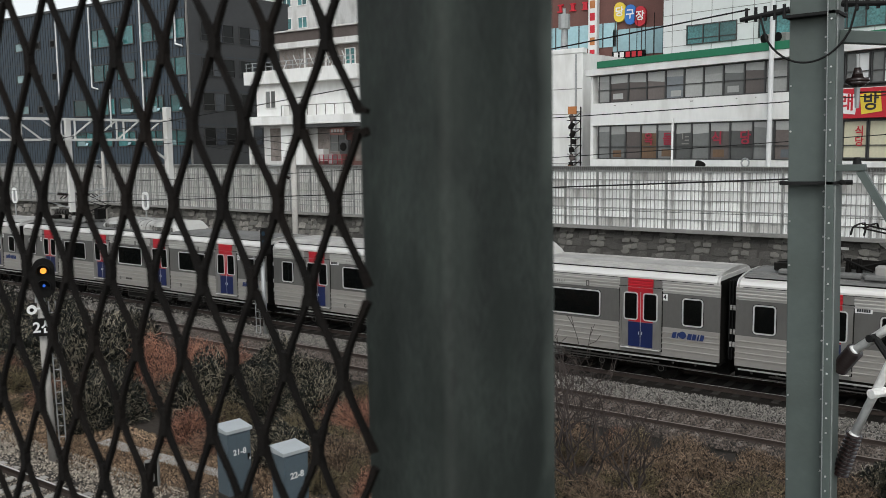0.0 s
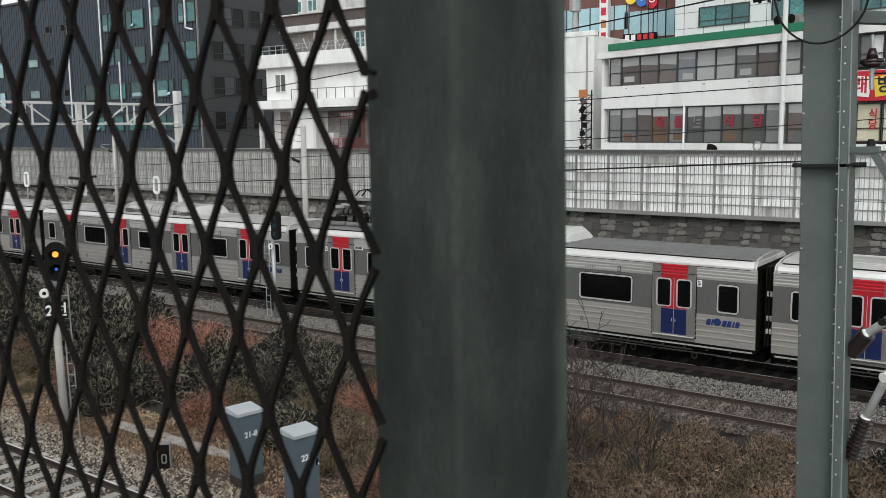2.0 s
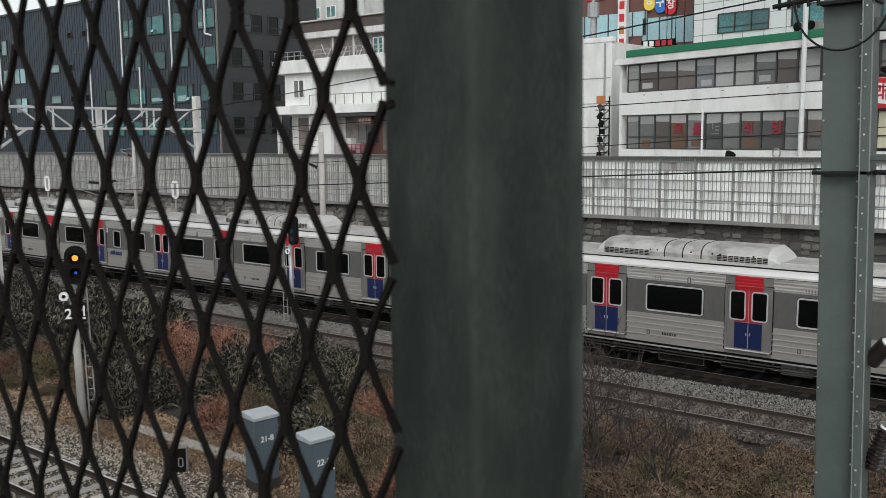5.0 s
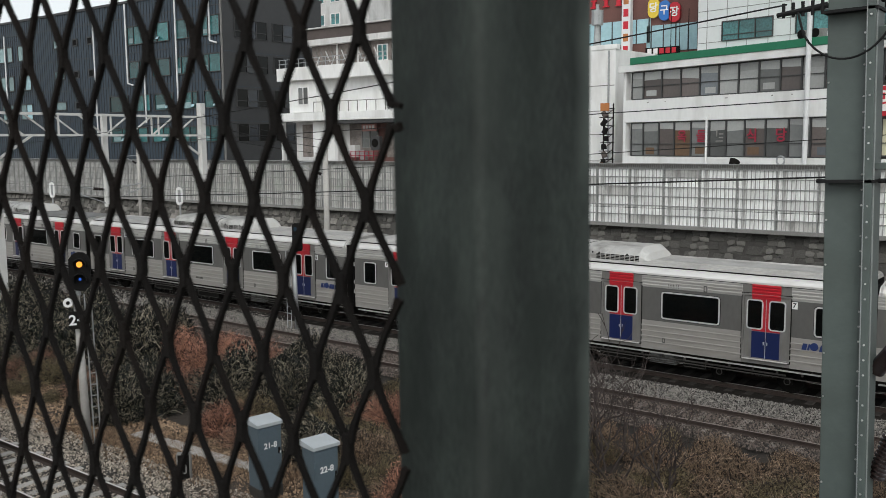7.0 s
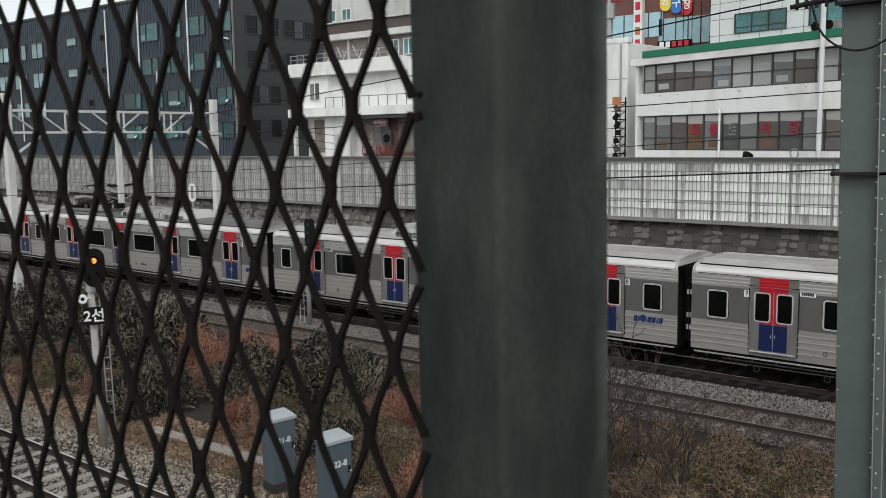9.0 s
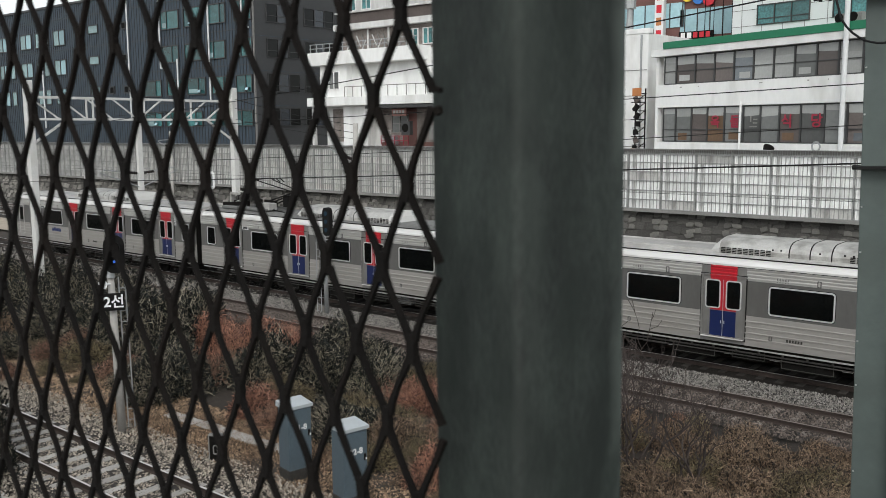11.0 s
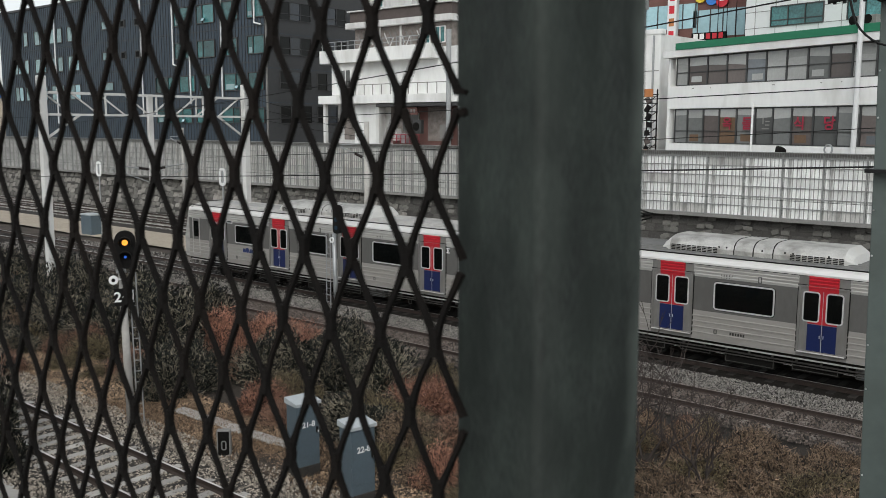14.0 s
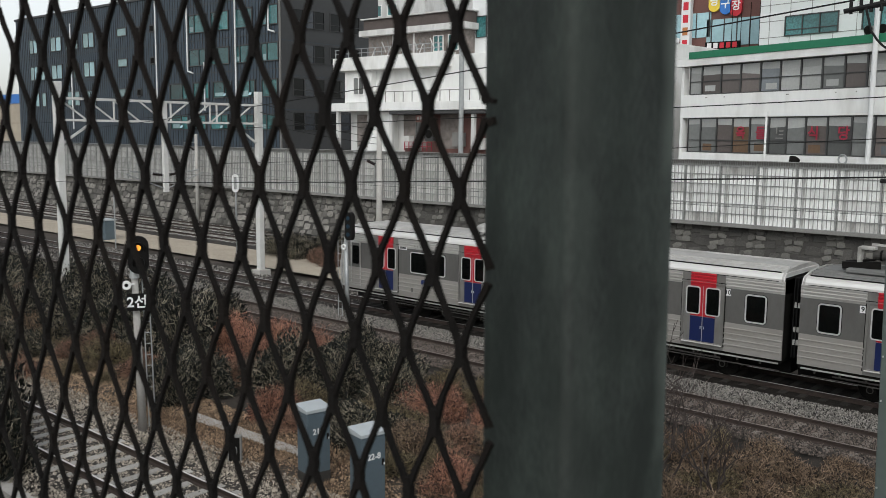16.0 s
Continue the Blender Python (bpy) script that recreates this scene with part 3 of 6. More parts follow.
def retaining_wall():
    base = thing("retaining_wall", pose(0, WY, 0), "dark rubble-stone retaining wall with paler stone courses", "wall", kind="structure")
    part("wall_core", extrude_profile(B(), [(-0.9, -0.42), (0.35, 3.0), (0.8, 3.0), (0.8, -0.42)], -200, 80), "mortar", base)
    part("coping", box(B(), (-60, 0.1, 3.06), (280, 0.75, 0.16)), "coping", base, "stained concrete coping")
    rng = random.Random(4)
    protos = []
    for k in range(8):
        bm = B()
        n = 6
        w, h = rng.uniform(0.30, 0.42), rng.uniform(0.20, 0.26)
        ring = [(sx * w + rng.uniform(-0.05, 0.05), sz * h + rng.uniform(-0.04, 0.04)) for sx, sz in ((1, -0.9), (1, 0.9), (0.1, 1.05), (-1, 0.9), (-1, -0.9), (-0.1, -1.05))]
        lo = [bm.verts.new((x, 0, z)) for x, z in ring]
        hi = [bm.verts.new((x * 0.92, -0.02 - 0.018 * rng.random(), z * 0.9)) for x, z in ring]
        for i in range(n):
            bm.faces.new((lo[i], lo[(i + 1) % n], hi[(i + 1) % n], hi[i]))
        bm.faces.new(hi)
        bmesh.ops.recalc_face_normals(bm, faces=bm.faces[:])
        me = bpy.data.meshes.new("stone")
        bm.to_mesh(me)
        bm.free()
        me.materials.append(M["masonry"])
        protos.append(me)
    tilt = math.degrees(math.atan2(1.25, 3.42))
    made = 0
    rest = B()
    for x in np.arange(-110, 6, 0.74):
        for r in range(6):
            z = 0.1 + r * 0.5 + rng.uniform(-0.1, 0.1)
            y = -0.9 + 1.25 * (z + 0.42) / 3.42
            m = pose(x + (r % 2) * 0.37 + rng.uniform(-0.18, 0.18), y, z, -tilt, rng.uniform(-7, 7), 0)
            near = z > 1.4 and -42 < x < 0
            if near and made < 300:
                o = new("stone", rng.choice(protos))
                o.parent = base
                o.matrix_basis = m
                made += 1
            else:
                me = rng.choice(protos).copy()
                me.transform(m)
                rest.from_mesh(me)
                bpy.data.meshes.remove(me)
    # paler stones in a short stack under each barrier post
    for i in range(-40, 4):
        for k in range(7):
            z = 2.78 - (k // 2) * 0.34 + rng.uniform(-0.05, 0.05)
            y = -0.9 + 1.25 * (z + 0.42) / 3.42 - 0.05
            w, h = rng.uniform(0.22, 0.3), rng.uniform(0.14, 0.18)
            ring = [(rng.uniform(0.75, 1.1) * w * ex, rng.uniform(0.75, 1.1) * h * ez) for ex, ez in ((1, -0.7), (0.9, 0.8), (0, 1.05), (-1, 0.7), (-0.8, -0.9), (0.1, -1))]
            bm = B()
            lo, hi = [bm.verts.new((q, 0.06, r)) for q, r in ring], [bm.verts.new((q * 0.93, -0.03, r * 0.92)) for q, r in ring]
            for q in range(6):
                bm.faces.new((lo[q], lo[(q + 1) % 6], hi[(q + 1) % 6], hi[q]))
            bm.faces.new(hi)
            bmesh.ops.recalc_face_normals(bm, faces=bm.faces[:])
            o = part("pale_stone", bm, "pale_stone", base, "paler buttress stone")
            o.matrix_basis = pose(i * 2.02 - 0.05 + (k % 2 - 0.5) * 0.46 + rng.uniform(-0.06, 0.06), y, z, -tilt, rng.uniform(-14, 14), 0)
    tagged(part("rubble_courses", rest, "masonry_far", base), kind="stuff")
    return base


retaining_wall()


def barrier():
    base = thing("noise_barrier", pose(0, WY, 3.14), "grimy pale translucent noise barrier with vertical grey bars", "barrier")
    post = part("post", box(B(), (0, -0.04, 1.68), (0.07, 0.14, 3.36)), "barrier_bar", base)
    panel = part("panel", box(B(), (1.01, 0.02, 0.27), (1.92, 0.05, 0.50), 0.01), "barrier", base)
    dark = part("panel", box(B(), (1.01, 0.02, 0.27), (1.92, 0.05, 0.50), 0.01), "barrier_dark", base)
    rail = part("rail", box(B(), (1.01, -0.03, 0), (2.02, 0.06, 0.045)), "barrier_bar", base)
    upright = part("bar", box(B(), (0, -0.06, 1.55), (0.03, 0.03, 3.05)), "barrier_bar", base)
    bars = B()
    for i in range(9):
        box(bars, (0.1 + i * 0.215, -0.06, 1.55), (0.03, 0.03, 3.05))
    bars = tagged(part("bar_infill", bars, "barrier_bar", base), kind="stuff")
    cap = B()
    box(cap, (1.01, -0.2, 3.36), (2.02, 0.05, 0.04))
    box(cap, (1.01, -0.05, 3.07), (2.02, 0.06, 0.05))
    for i in range(16):
        bar(cap, (0.06 + i * 0.126, -0.06, 3.08), (0.1 + i * 0.126, -0.2, 3.35), 0.035, 0.03)
    cap = part("top_rail", cap, "barrier_bar", base)
    hood = part("hood", extrude_profile(B(), [(-0.03, 3.08), (-0.02, 3.08), (-0.155, 3.36), (-0.165, 3.36)], 0, 2.02), "coping", base, "grimy slanted top panel")
    knob = part("post_collar", box(B(), (0, -0.06, 1.08), (0.11, 0.16, 0.1), 0.01), "barrier_bar", base)
    protos = (post, panel, dark, rail, bars, cap, upright, hood, knob)
    first = True
    rng = random.Random(8)
    for i in range(-72, 12):
        x = i * 2.02 - 0.05
        is_dark = i < -15
        lots = [(post, (x, 0, 0)), (cap, (x, 0, 0)), (hood, (x, 0, 0)), (knob, (x, 0, 0))]
        lots += [((dark if is_dark or rng.random() < 0.12 else panel), (x, 0, r * 0.52)) for r in range(6)]
        if -62 < i < 4:
            lots += [(rail, (x, 0, r * 0.52 + 0.01)) for r in range(7)]
            lots += [(upright, (x + 0.1 + k * 0.215, 0, 0)) for k in range(9)] if -22 < i < 2 else [(bars, (x, 0, 0))]
        for ob, at in lots:
            o = same(ob.name.split(".")[0], ob, at, base)
            if ob is bars:
                tagged(o, kind="stuff")
    for ob in protos:
        bpy.data.objects.remove(ob)
    return base


barrier()


# ---- steel mast with its arms, in front of the tracks ----
def insulator(bm, a, b, r, n):
    """A turned body with n sheds from a to b, in one skin."""
    a, b = Vector(a), Vector(b)
    q = (b - a).to_track_quat("Z", "Y")
    ln = (b - a).length
    prof = [(0.0, 0.0), (r * 0.55, 0.0)]
    for i in range(n):
        prof += [(r * 0.58, ln * (i + 0.1) / n), (r * 0.97, ln * (i + 0.42) / n), (r, ln * (i + 0.5) / n), (r * 0.93, ln * (i + 0.58) / n), (r * 0.58, ln * (i + 0.75) / n)]
    prof += [(r * 0.55, ln), (0.0, ln)]
    seg = 16
    rings = []
    for rad, h in prof:
        rings.append([bm.verts.new(a + q @ Vector((rad * math.cos(6.2832 * k / seg), rad * math.sin(6.2832 * k / seg), h))) for k in range(seg)])
    for u, v in zip(rings, rings[1:]):
        for k in range(seg):
            bm.faces.new((u[k], u[(k + 1) % seg], v[(k + 1) % seg], v[k]))
    bmesh.ops.remove_doubles(bm, verts=rings[0] + rings[-1], dist=1e-6)


def cable(name, pts, r, material, parent, label=""):
    cu = bpy.data.curves.new(name, "CURVE")
    cu.dimensions, cu.bevel_depth, cu.bevel_resolution = "3D", r, 1
    sp = cu.splines.new("POLY")
    sp.points.add(len(pts) - 1)
    for q, p in zip(sp.points, pts):
        q.co = (*p, 1)
    tmp = new("tmp_curve", cu)
    me = bpy.data.meshes.new_from_object(tmp)
    bpy.data.objects.remove(tmp)
    me.materials.append(M[material])
    ob = new(name, me)
    ob.parent = parent
    return tagged(ob, label)


def sag(a, b, drop, n=12):
    a, b = Vector(a), Vector(b)
    return [a.lerp(b, i / n) - Vector((0, 0, drop * 4 * (i / n) * (1 - i / n))) for i in range(n + 1)]


def steel_mast():
    base = thing("catenary_mast", pose(-1.353, 6.62, -0.42, 0, -1.3, 0), "green-grey painted steel catenary mast with rows of bolts", "mast")
    # the face is 0.285 wide with a flanged channel to its right
    col = part("column", box(B(), (-0.035, 0.02, 5.4), (0.27, 0.16, 10.8), 0.006), "mast", base)
    part("flange", box(B(), (0.128, -0.03, 5.4), (0.052, 0.26, 10.8), 0.004), "mast", base)
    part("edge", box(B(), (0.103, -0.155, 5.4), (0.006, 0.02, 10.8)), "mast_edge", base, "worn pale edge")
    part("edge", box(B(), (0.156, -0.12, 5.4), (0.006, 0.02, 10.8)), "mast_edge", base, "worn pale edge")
    bolt = None
    zs = [5.7 + i * 0.105 for i in range(32)]
    for i, z in enumerate(zs):
        for x, y in ((-0.155, -0.062), (0.07, -0.062), (0.128, -0.162)):
            if (i * 7 + int(x * 100)) % 9 > 5 or (x < 0 and i % 3):
                continue
            if bolt is None:
                bolt = part("bolt", rod(B(), (0, 0, 0), (0, -0.010, 0), 0.0075, 0.006, 8), "bolt", base)
                bolt.location = (x, y, z)
            else:
                same("bolt", bolt, (x, y, z), base)
    for z in (7.86, 9.0):
        part("clamp_band", box(B(), (-0.005, -0.01, z), (0.345, 0.30, 0.02)), "wire", base, "dark clamp band")
    bm = B()
    for sx in (-0.2, 0.2):
        rod(bm, (sx, -0.08, 7.86), (sx, 0.1, 7.86), 0.012)
        rod(bm, (sx - 0.03, -0.04, 7.86), (sx + 0.05, -0.04, 7.86), 0.016)
    part("clamp_bolt", bm, "wire", base)
    # upper cross-beam, hanging insulator, lower bracket and stay to the right
    part("cross_beam", box(B(), (0.5, 0.02, 8.80), (0.86, 0.10, 0.085), 0.006, Matrix.Rotation(radians(8), 4, "Y")), "mast", base)
    bm = B()
    rod(bm, (0.265, -0.02, 8.72), (0.265, -0.02, 8.62), 0.012)
    rod(bm, (0.265, -0.02, 8.50), (0.265, -0.02, 8.36), 0.02, 0.014)
    part("hanger", bm, "galv", base)
    bm = B()
    rod(bm, (0.265, -0.02, 8.63), (0.265, -0.02, 8.56), 0.022, 0.04, 14)
    rod(bm, (0.265, -0.02, 8.56), (0.265, -0.02, 8.535), 0.075, 0.08, 18)
    rod(bm, (0.265, -0.02, 8.535), (0.265, -0.02, 8.50), 0.08, 0.03, 18)
    part("disc_insulator", bm, "porcelain", base, "dark porcelain disc insulator", True)
    part("bracket", box(B(), (0.235, -0.06, 7.96), (0.2, 0.07, 0.045), 0.004), "mast", base)
    part("stay", bar(B(), (0.3, -0.06, 7.94), (0.75, -0.06, 7.15), 0.05, 0.05), "mast", base)
    part("knob", rod(B(), (0.28, -0.06, 7.98), (0.28, -0.06, 8.03), 0.03, 0.02, 10), "wire", base)
    # tension clamps at the top and the slack jumper between them
    for sx in (-1, 1):
        bm = B()
        rod(bm, (sx * 0.17, -0.06, 9.06), (sx * 0.50, -0.10, 9.02), 0.022, 0.016)
        for i in range(5):
            u = 0.2 + i * 0.065
            rod(bm, (sx * u, -0.08, 9.06), (sx * u, -0.08, 9.10), 0.012)
            rod(bm, (sx * u, -0.08, 9.06), (sx * u, -0.08, 9.0), 0.012)
        part("tension_clamp", bm, "wire", base, "dark tension clamp")
    loop = [(-0.34 + 0.62 * i / 16, -0.16, 9.0 - 0.32 * (1 - (2 * i / 16 - 1) ** 2) ** 0.6 + (0.02 if i in (0, 16) else 0)) for i in range(17)]
    cable("jumper", loop, 0.008, "wire", base, "slack black jumper cable")
    # cantilever tubes with brown insulators
    for a, b, c in (((0.16, 0.05, 6.53), (0.285, -0.02, 6.70), (0.90, -0.1, 7.21)), ((0.18, 0.05, 5.76), (0.285, 0.0, 6.10), (0.72, -0.08, 7.16))):
        bm = B()
        insulator(bm, a, b, 0.06, 11)
        part("insulator", bm, "porcelain", base, "ribbed brown porcelain insulator", True)
        bm = B()
        rod(bm, b, c, 0.03, 0.03, 12)
        rod(bm, Vector(b) - (Vector(c) - Vector(b)) * 0.02, b, 0.042, 0.034, 12)
        part("cantilever_tube", bm, "wood_white", base, "stained white cantilever tube", True)
    bm = B()
    rod(bm, (0.40, -0.05, 6.82), (0.52, -0.1, 6.66), 0.024)
    rod(bm, (0.38, -0.1, 6.80), (0.44, 0.03, 6.80), 0.028)
    part("swivel_clamp", bm, "wire", base)
    bm = B()
    rod(bm, (0.42, -0.08, 6.40), (0.56, -0.06, 6.47), 0.014)
    rod(bm, (0.52, -0.08, 6.30), (0.60, -0.08, 6.52), 0.012)
    rod(bm, (0.40, -0.11, 6.42), (0.47, 0.0, 6.42), 0.035)
    part("steady_clamp", bm, "wood_white", base)
    part("footing", box(B(), (0, 0, 0.1), (0.9, 0.9, 0.5), 0.03), "concrete", base)
    return base


steel_mast()


# ---- the train ----
HALF, DOORS = 9.76, (-7.17, -2.39, 2.39, 7.17)
SIDE = 1.545


def pantograph(parent):
    p = part("pantograph", B(), "under", parent, "folded dark grey pantograph with its roof gear")
    bm = B()
    for y in (-0.55, 0.55):
        bar(bm, (-8.9, y, 3.86), (-5.2, y, 3.86), 0.09, 0.1)
    for x in (-8.6, -7.4, -6.2, -5.4):
        bar(bm, (x, -0.7, 3.84), (x, 0.7, 3.84), 0.1, 0.08)
    for x in (-8.6, -7.3, -6.1, -5.5):
        for y in (-0.6, 0.6):
            rod(bm, (x, y, 3.66), (x, y, 3.82), 0.07, seg=8)
    part("base_frame", bm, "roof_dark", p)
    bm = B()
    box(bm, (-8.45, -0.5, 4.2), (0.12, 0.3, 0.7), 0.02)
    box(bm, (-8.25, -0.5, 4.52), (0.45, 0.3, 0.1), 0.02)
    part("support", bm, "ac", p)
    part("cylinder", rod(B(), (-8.1, -0.45, 4.32), (-7.0, -0.45, 4.32), 0.14, seg=14), "grime", p)
    for k in range(4):
        part("cylinder_band", rod(B(), (-7.9 + k * 0.27, -0.45, 4.32), (-7.84 + k * 0.27, -0.45, 4.32), 0.16, seg=14), "under", p)
    for xa, xb, y in ((-8.7, -7.5, -0.85), (-7.4, -6.4, -0.85), (-6.3, -5.3, -0.95)):
        part("roof_pad", box(B(), ((xa + xb) / 2, y, 3.86), (xb - xa, 0.32, 0.14), 0.03), "roof_dark", p, "grey equipment pad")
    part("hose", rod(B(), (-7.0, -0.45, 4.3), (-6.2, -0.3, 3.95), 0.035), "black", p)
    part("hose", rod(B(), (-8.9, -0.3, 4.05), (-8.0, -0.6, 4.2), 0.035), "black", p)
    part("hose", rod(B(), (-5.3, -0.6, 3.85), (-4.3, -0.7, 3.8), 0.03), "black", p)
    part("top_bar", bar(B(), (-8.2, -0.3, 4.62), (-6.9, -0.3, 4.58), 0.12, 0.06), "roof", p)
    part("junction_box", box(B(), (-5.65, -0.6, 4.0), (0.85, 0.5, 0.34), 0.03), "roof", p, "grey junction box")
    part("arrester", box(B(), (-4.85, 0.1, 4.25), (0.35, 0.5, 0.55), 0.02), "black", p)
    for x in (-7.6, -6.9, -6.6):
        part("insulator", rod(B(), (x, -0.2, 3.88), (x, -0.2, 4.3), 0.09, 0.07), "under", p)
    part("reservoir", bar(B(), (-8.9, -0.7, 3.98), (-7.9, -0.4, 4.02), 0.25, 0.2) or B(), "under", p)
    part("busbar", bar(B(), (-6.9, 0.3, 4.06), (-5.9, 0.2, 4.06), 0.1, 0.3) or B(), "under", p)
    bm = B()
    for y in (-0.3, 0.3):
        rod(bm, (-6.6, y, 4.05), (-4.1, y * 0.7, 4.72), 0.035)
        rod(bm, (-4.1, y * 0.7, 4.72), (-6.5, y * 1.6, 5.22), 0.026)
    rod(bm, (-5.9, -0.1, 4.0), (-4.0, 0, 4.62), 0.03)
    rod(bm, (-4.15, -0.3, 4.72), (-4.15, 0.3, 4.72), 0.04)
    part("arm", bm, "black", p)
    for x in (-6.7, -6.35):
        bm = B()
        pts = [(x, -1.1, 5.08)] + [tuple(q) for q in sag((x, -0.85, 5.27), (x, 0.85, 5.27), -0.03, 6)] + [(x, 1.1, 5.08)]
        for a, b in zip(pts, pts[1:]):
            bar(bm, a, b, 0.05, 0.035)
        part("contact_strip", bm, "black", p)
    for y in (-0.5, 0.5):
        part("head_link", bar(B(), (-6.7, y, 5.25), (-6.35, y, 5.25), 0.04, 0.03), "black", p)
    return p


def train_car(cab=False, panto=False):
    car = thing("train_car", pose(0, 28.45, 0), "stainless commuter train car with red and blue doors", "train car", "cars of the commuter train")
    x0, x1 = -HALF, HALF
    if cab:
        x0 = -HALF + 0.1
    # sides: grey window band between two ribbed pale bands
    def flank(bm, za, zb, y=SIDE):
        for s in (-1, 1):
            box(bm, ((x0 + x1) / 2, s * (y - 0.03), (za + zb) / 2), (x1 - x0, 0.06, zb - za))
        return bm
    body = part("body", flank(B(), 1.9, 3.0), "grey_band", car, "grey painted window band")
    # ribbed bands, one pressed sheet between each two doors
    def ribbed(name, za, zb, ribs, mt, label, d=0.022):
        prof = [(0.06, za), (0, za)]
        for z in ribs:
            prof += [(0, z - 0.03), (-d, z - 0.018), (-d, z + 0.018), (0, z + 0.03)]
        prof += [(0, zb), (0.06, zb)]
        cuts = [x0] + [v for dx in DOORS for v in (dx - 0.73, dx + 0.73)] + [x1]
        for a, b in zip(cuts[::2], cuts[1::2]):
            part(name, extrude_profile(B(), [(-SIDE - 0.004 + y, z) for y, z in prof], a, b), mt, body, label)
        part("far_" + name, box(B(), ((x0 + x1) / 2, SIDE - 0.02, (za + zb) / 2), (x1 - x0, 0.06, zb - za)), mt, body)
        for dx in DOORS:
            part("door_recess", box(B(), (dx, -SIDE + 0.03, (za + zb) / 2), (1.46, 0.05, zb - za)), "door_steel", body)
    ribbed("lower_side", 0.95, 1.9, (1.18, 1.36, 1.54, 1.72), "beige", "pale ribbed steel lower side")
    ribbed("upper_side", 3.0, 3.40, (3.07, 3.17, 3.27, 3.36), "steel", "ribbed steel band above the windows")
    for x in (x0 + 0.03, x1 - 0.03):
        for s in (-1, 1):
            part("end_wall", box(B(), (x, s * 1.08, 2.2), (0.06, 0.86, 2.45)), "under", body)
        part("end_wall", box(B(), (x, 0, 3.25), (0.06, 3.0, 0.5)), "under", body)
    prof = [(-SIDE - 0.015, 3.38), (-SIDE - 0.015, 3.46), (-1.50, 3.56), (-1.38, 3.64)]
    prof = prof + [(-y, z) for y, z in prof[::-1]]
    part("cornice", extrude_profile(B(), prof, x0 + 0.02, x1 - 0.02), "steel_hi", car, "bright rounded steel cornice")
    half = [(0.4, 3.765), (0.74, 3.75), (0.75, 3.785), (0.80, 3.78), (0.81, 3.745), (0.92, 3.733), (0.93, 3.768), (0.98, 3.76), (0.99, 3.72), (1.1, 3.70), (1.11, 3.735), (1.16, 3.725), (1.17, 3.688), (1.3, 3.66), (1.36, 3.60)]
    rp = [(-y, z) for y, z in half[::-1]] + half
    bm = extrude_profile(B(), rp, x0 + 0.15, x1 - 0.12)
    part("roof", bm, "roof_dark" if panto else "roof", car, "sooty ribbed roof")
    part("drip_gutter", box(B(), ((x0 + x1) / 2, -SIDE - 0.018, 3.392), (x1 - x0 - 0.4, 0.016, 0.018)), "under", car)
    part("roof_gutter", box(B(), ((x0 + x1) / 2, -1.375, 3.655), (x1 - x0 - 0.4, 0.05, 0.03)), "under", car)
    # dark band round the roof ends, the ends closed by the end walls
    arch = [(-SIDE - 0.02, 3.3), (-SIDE - 0.02, 3.47), (-1.50, 3.575), (-1.37, 3.665), (-1.1, 3.73), (-0.4, 3.785)]
    arch = arch + [(-y, z) for y, z in arch[::-1]]
    for a in ((x1 - 0.16,) if cab else (x0, x1 - 0.16)):
        part("roof_end", extrude_profile(B(), arch, a + 0.05, a + 0.11), "steel", car, "grey roof end band")
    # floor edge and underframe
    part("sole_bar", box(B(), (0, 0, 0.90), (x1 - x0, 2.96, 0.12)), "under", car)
    # doors
    for i, dx in enumerate(DOORS):
        d = part("door", frame_bm(1.44, 2.02, 0.055, 0.05), "door_steel", car, "steel sliding door with red and blue panels")
        d.location = (dx, -SIDE - 0.012, 2.1)
        for s in (-1, 1):
            part("leaf", box(B(), (s * 0.335, 0.03, -0.02), (0.655, 0.05, 1.9), 0.006), "door_steel", d)
            part("red_panel", box(B(), (s * 0.213, 0.002, 0.40), (0.415, 0.012, 1.06)), "red", d, "red upper door panel")
            part("blue_panel", box(B(), (s * 0.213, 0.002, -0.565), (0.415, 0.012, 0.84)), "blue", d, "blue lower door panel")
            part("window_frame", ring_bm(0.50, 0.92, 0.1, 0.04, 0.02, s * 0.335, 0.38, -0.004), "win_frame", d)
            part("pane", plate_bm(0.45, 0.87, 0.08, 0.008, s * 0.335, 0.38, -0.004), "glass", d)
            part("handle", box(B(), (s * 0.055, -0.01, -0.5), (0.02, 0.02, 0.09)), "win_frame", d)
        part("header", extrude_profile(B(), [(0.02, 0.86), (-0.024, 0.86)] + [q for z in (0.97, 1.07, 1.17, 1.26) for q in ((-0.024, z - 0.03), (-0.042, z - 0.018), (-0.042, z + 0.018), (-0.024, z + 0.03))] + [(-0.024, 1.30), (0.02, 1.30)], -0.425, 0.425), "red", d, "red ribbed panel above the door")
        part("opening_seal", frame_bm(1.50, 2.06, 0.035, 0.02), "black", d).location = (0, 0.004, 0)
        part("meeting_edge", box(B(), (0, -0.006, -0.02), (0.016, 0.012, 1.9)), "steel", d)
        bm = B()
        bar(bm, (-0.68, -0.05, -1.0), (0.68, -0.05, -1.0), 0.05, 0.025)
        part("step", bm, "steel_hi", d)
    # windows
    wins = [(c, 1.94) for c in (-4.78, 0.0, 4.78)] + ([(8.9, 0.68)] if cab else [(-8.9, 0.68), (8.9, 0.68)])
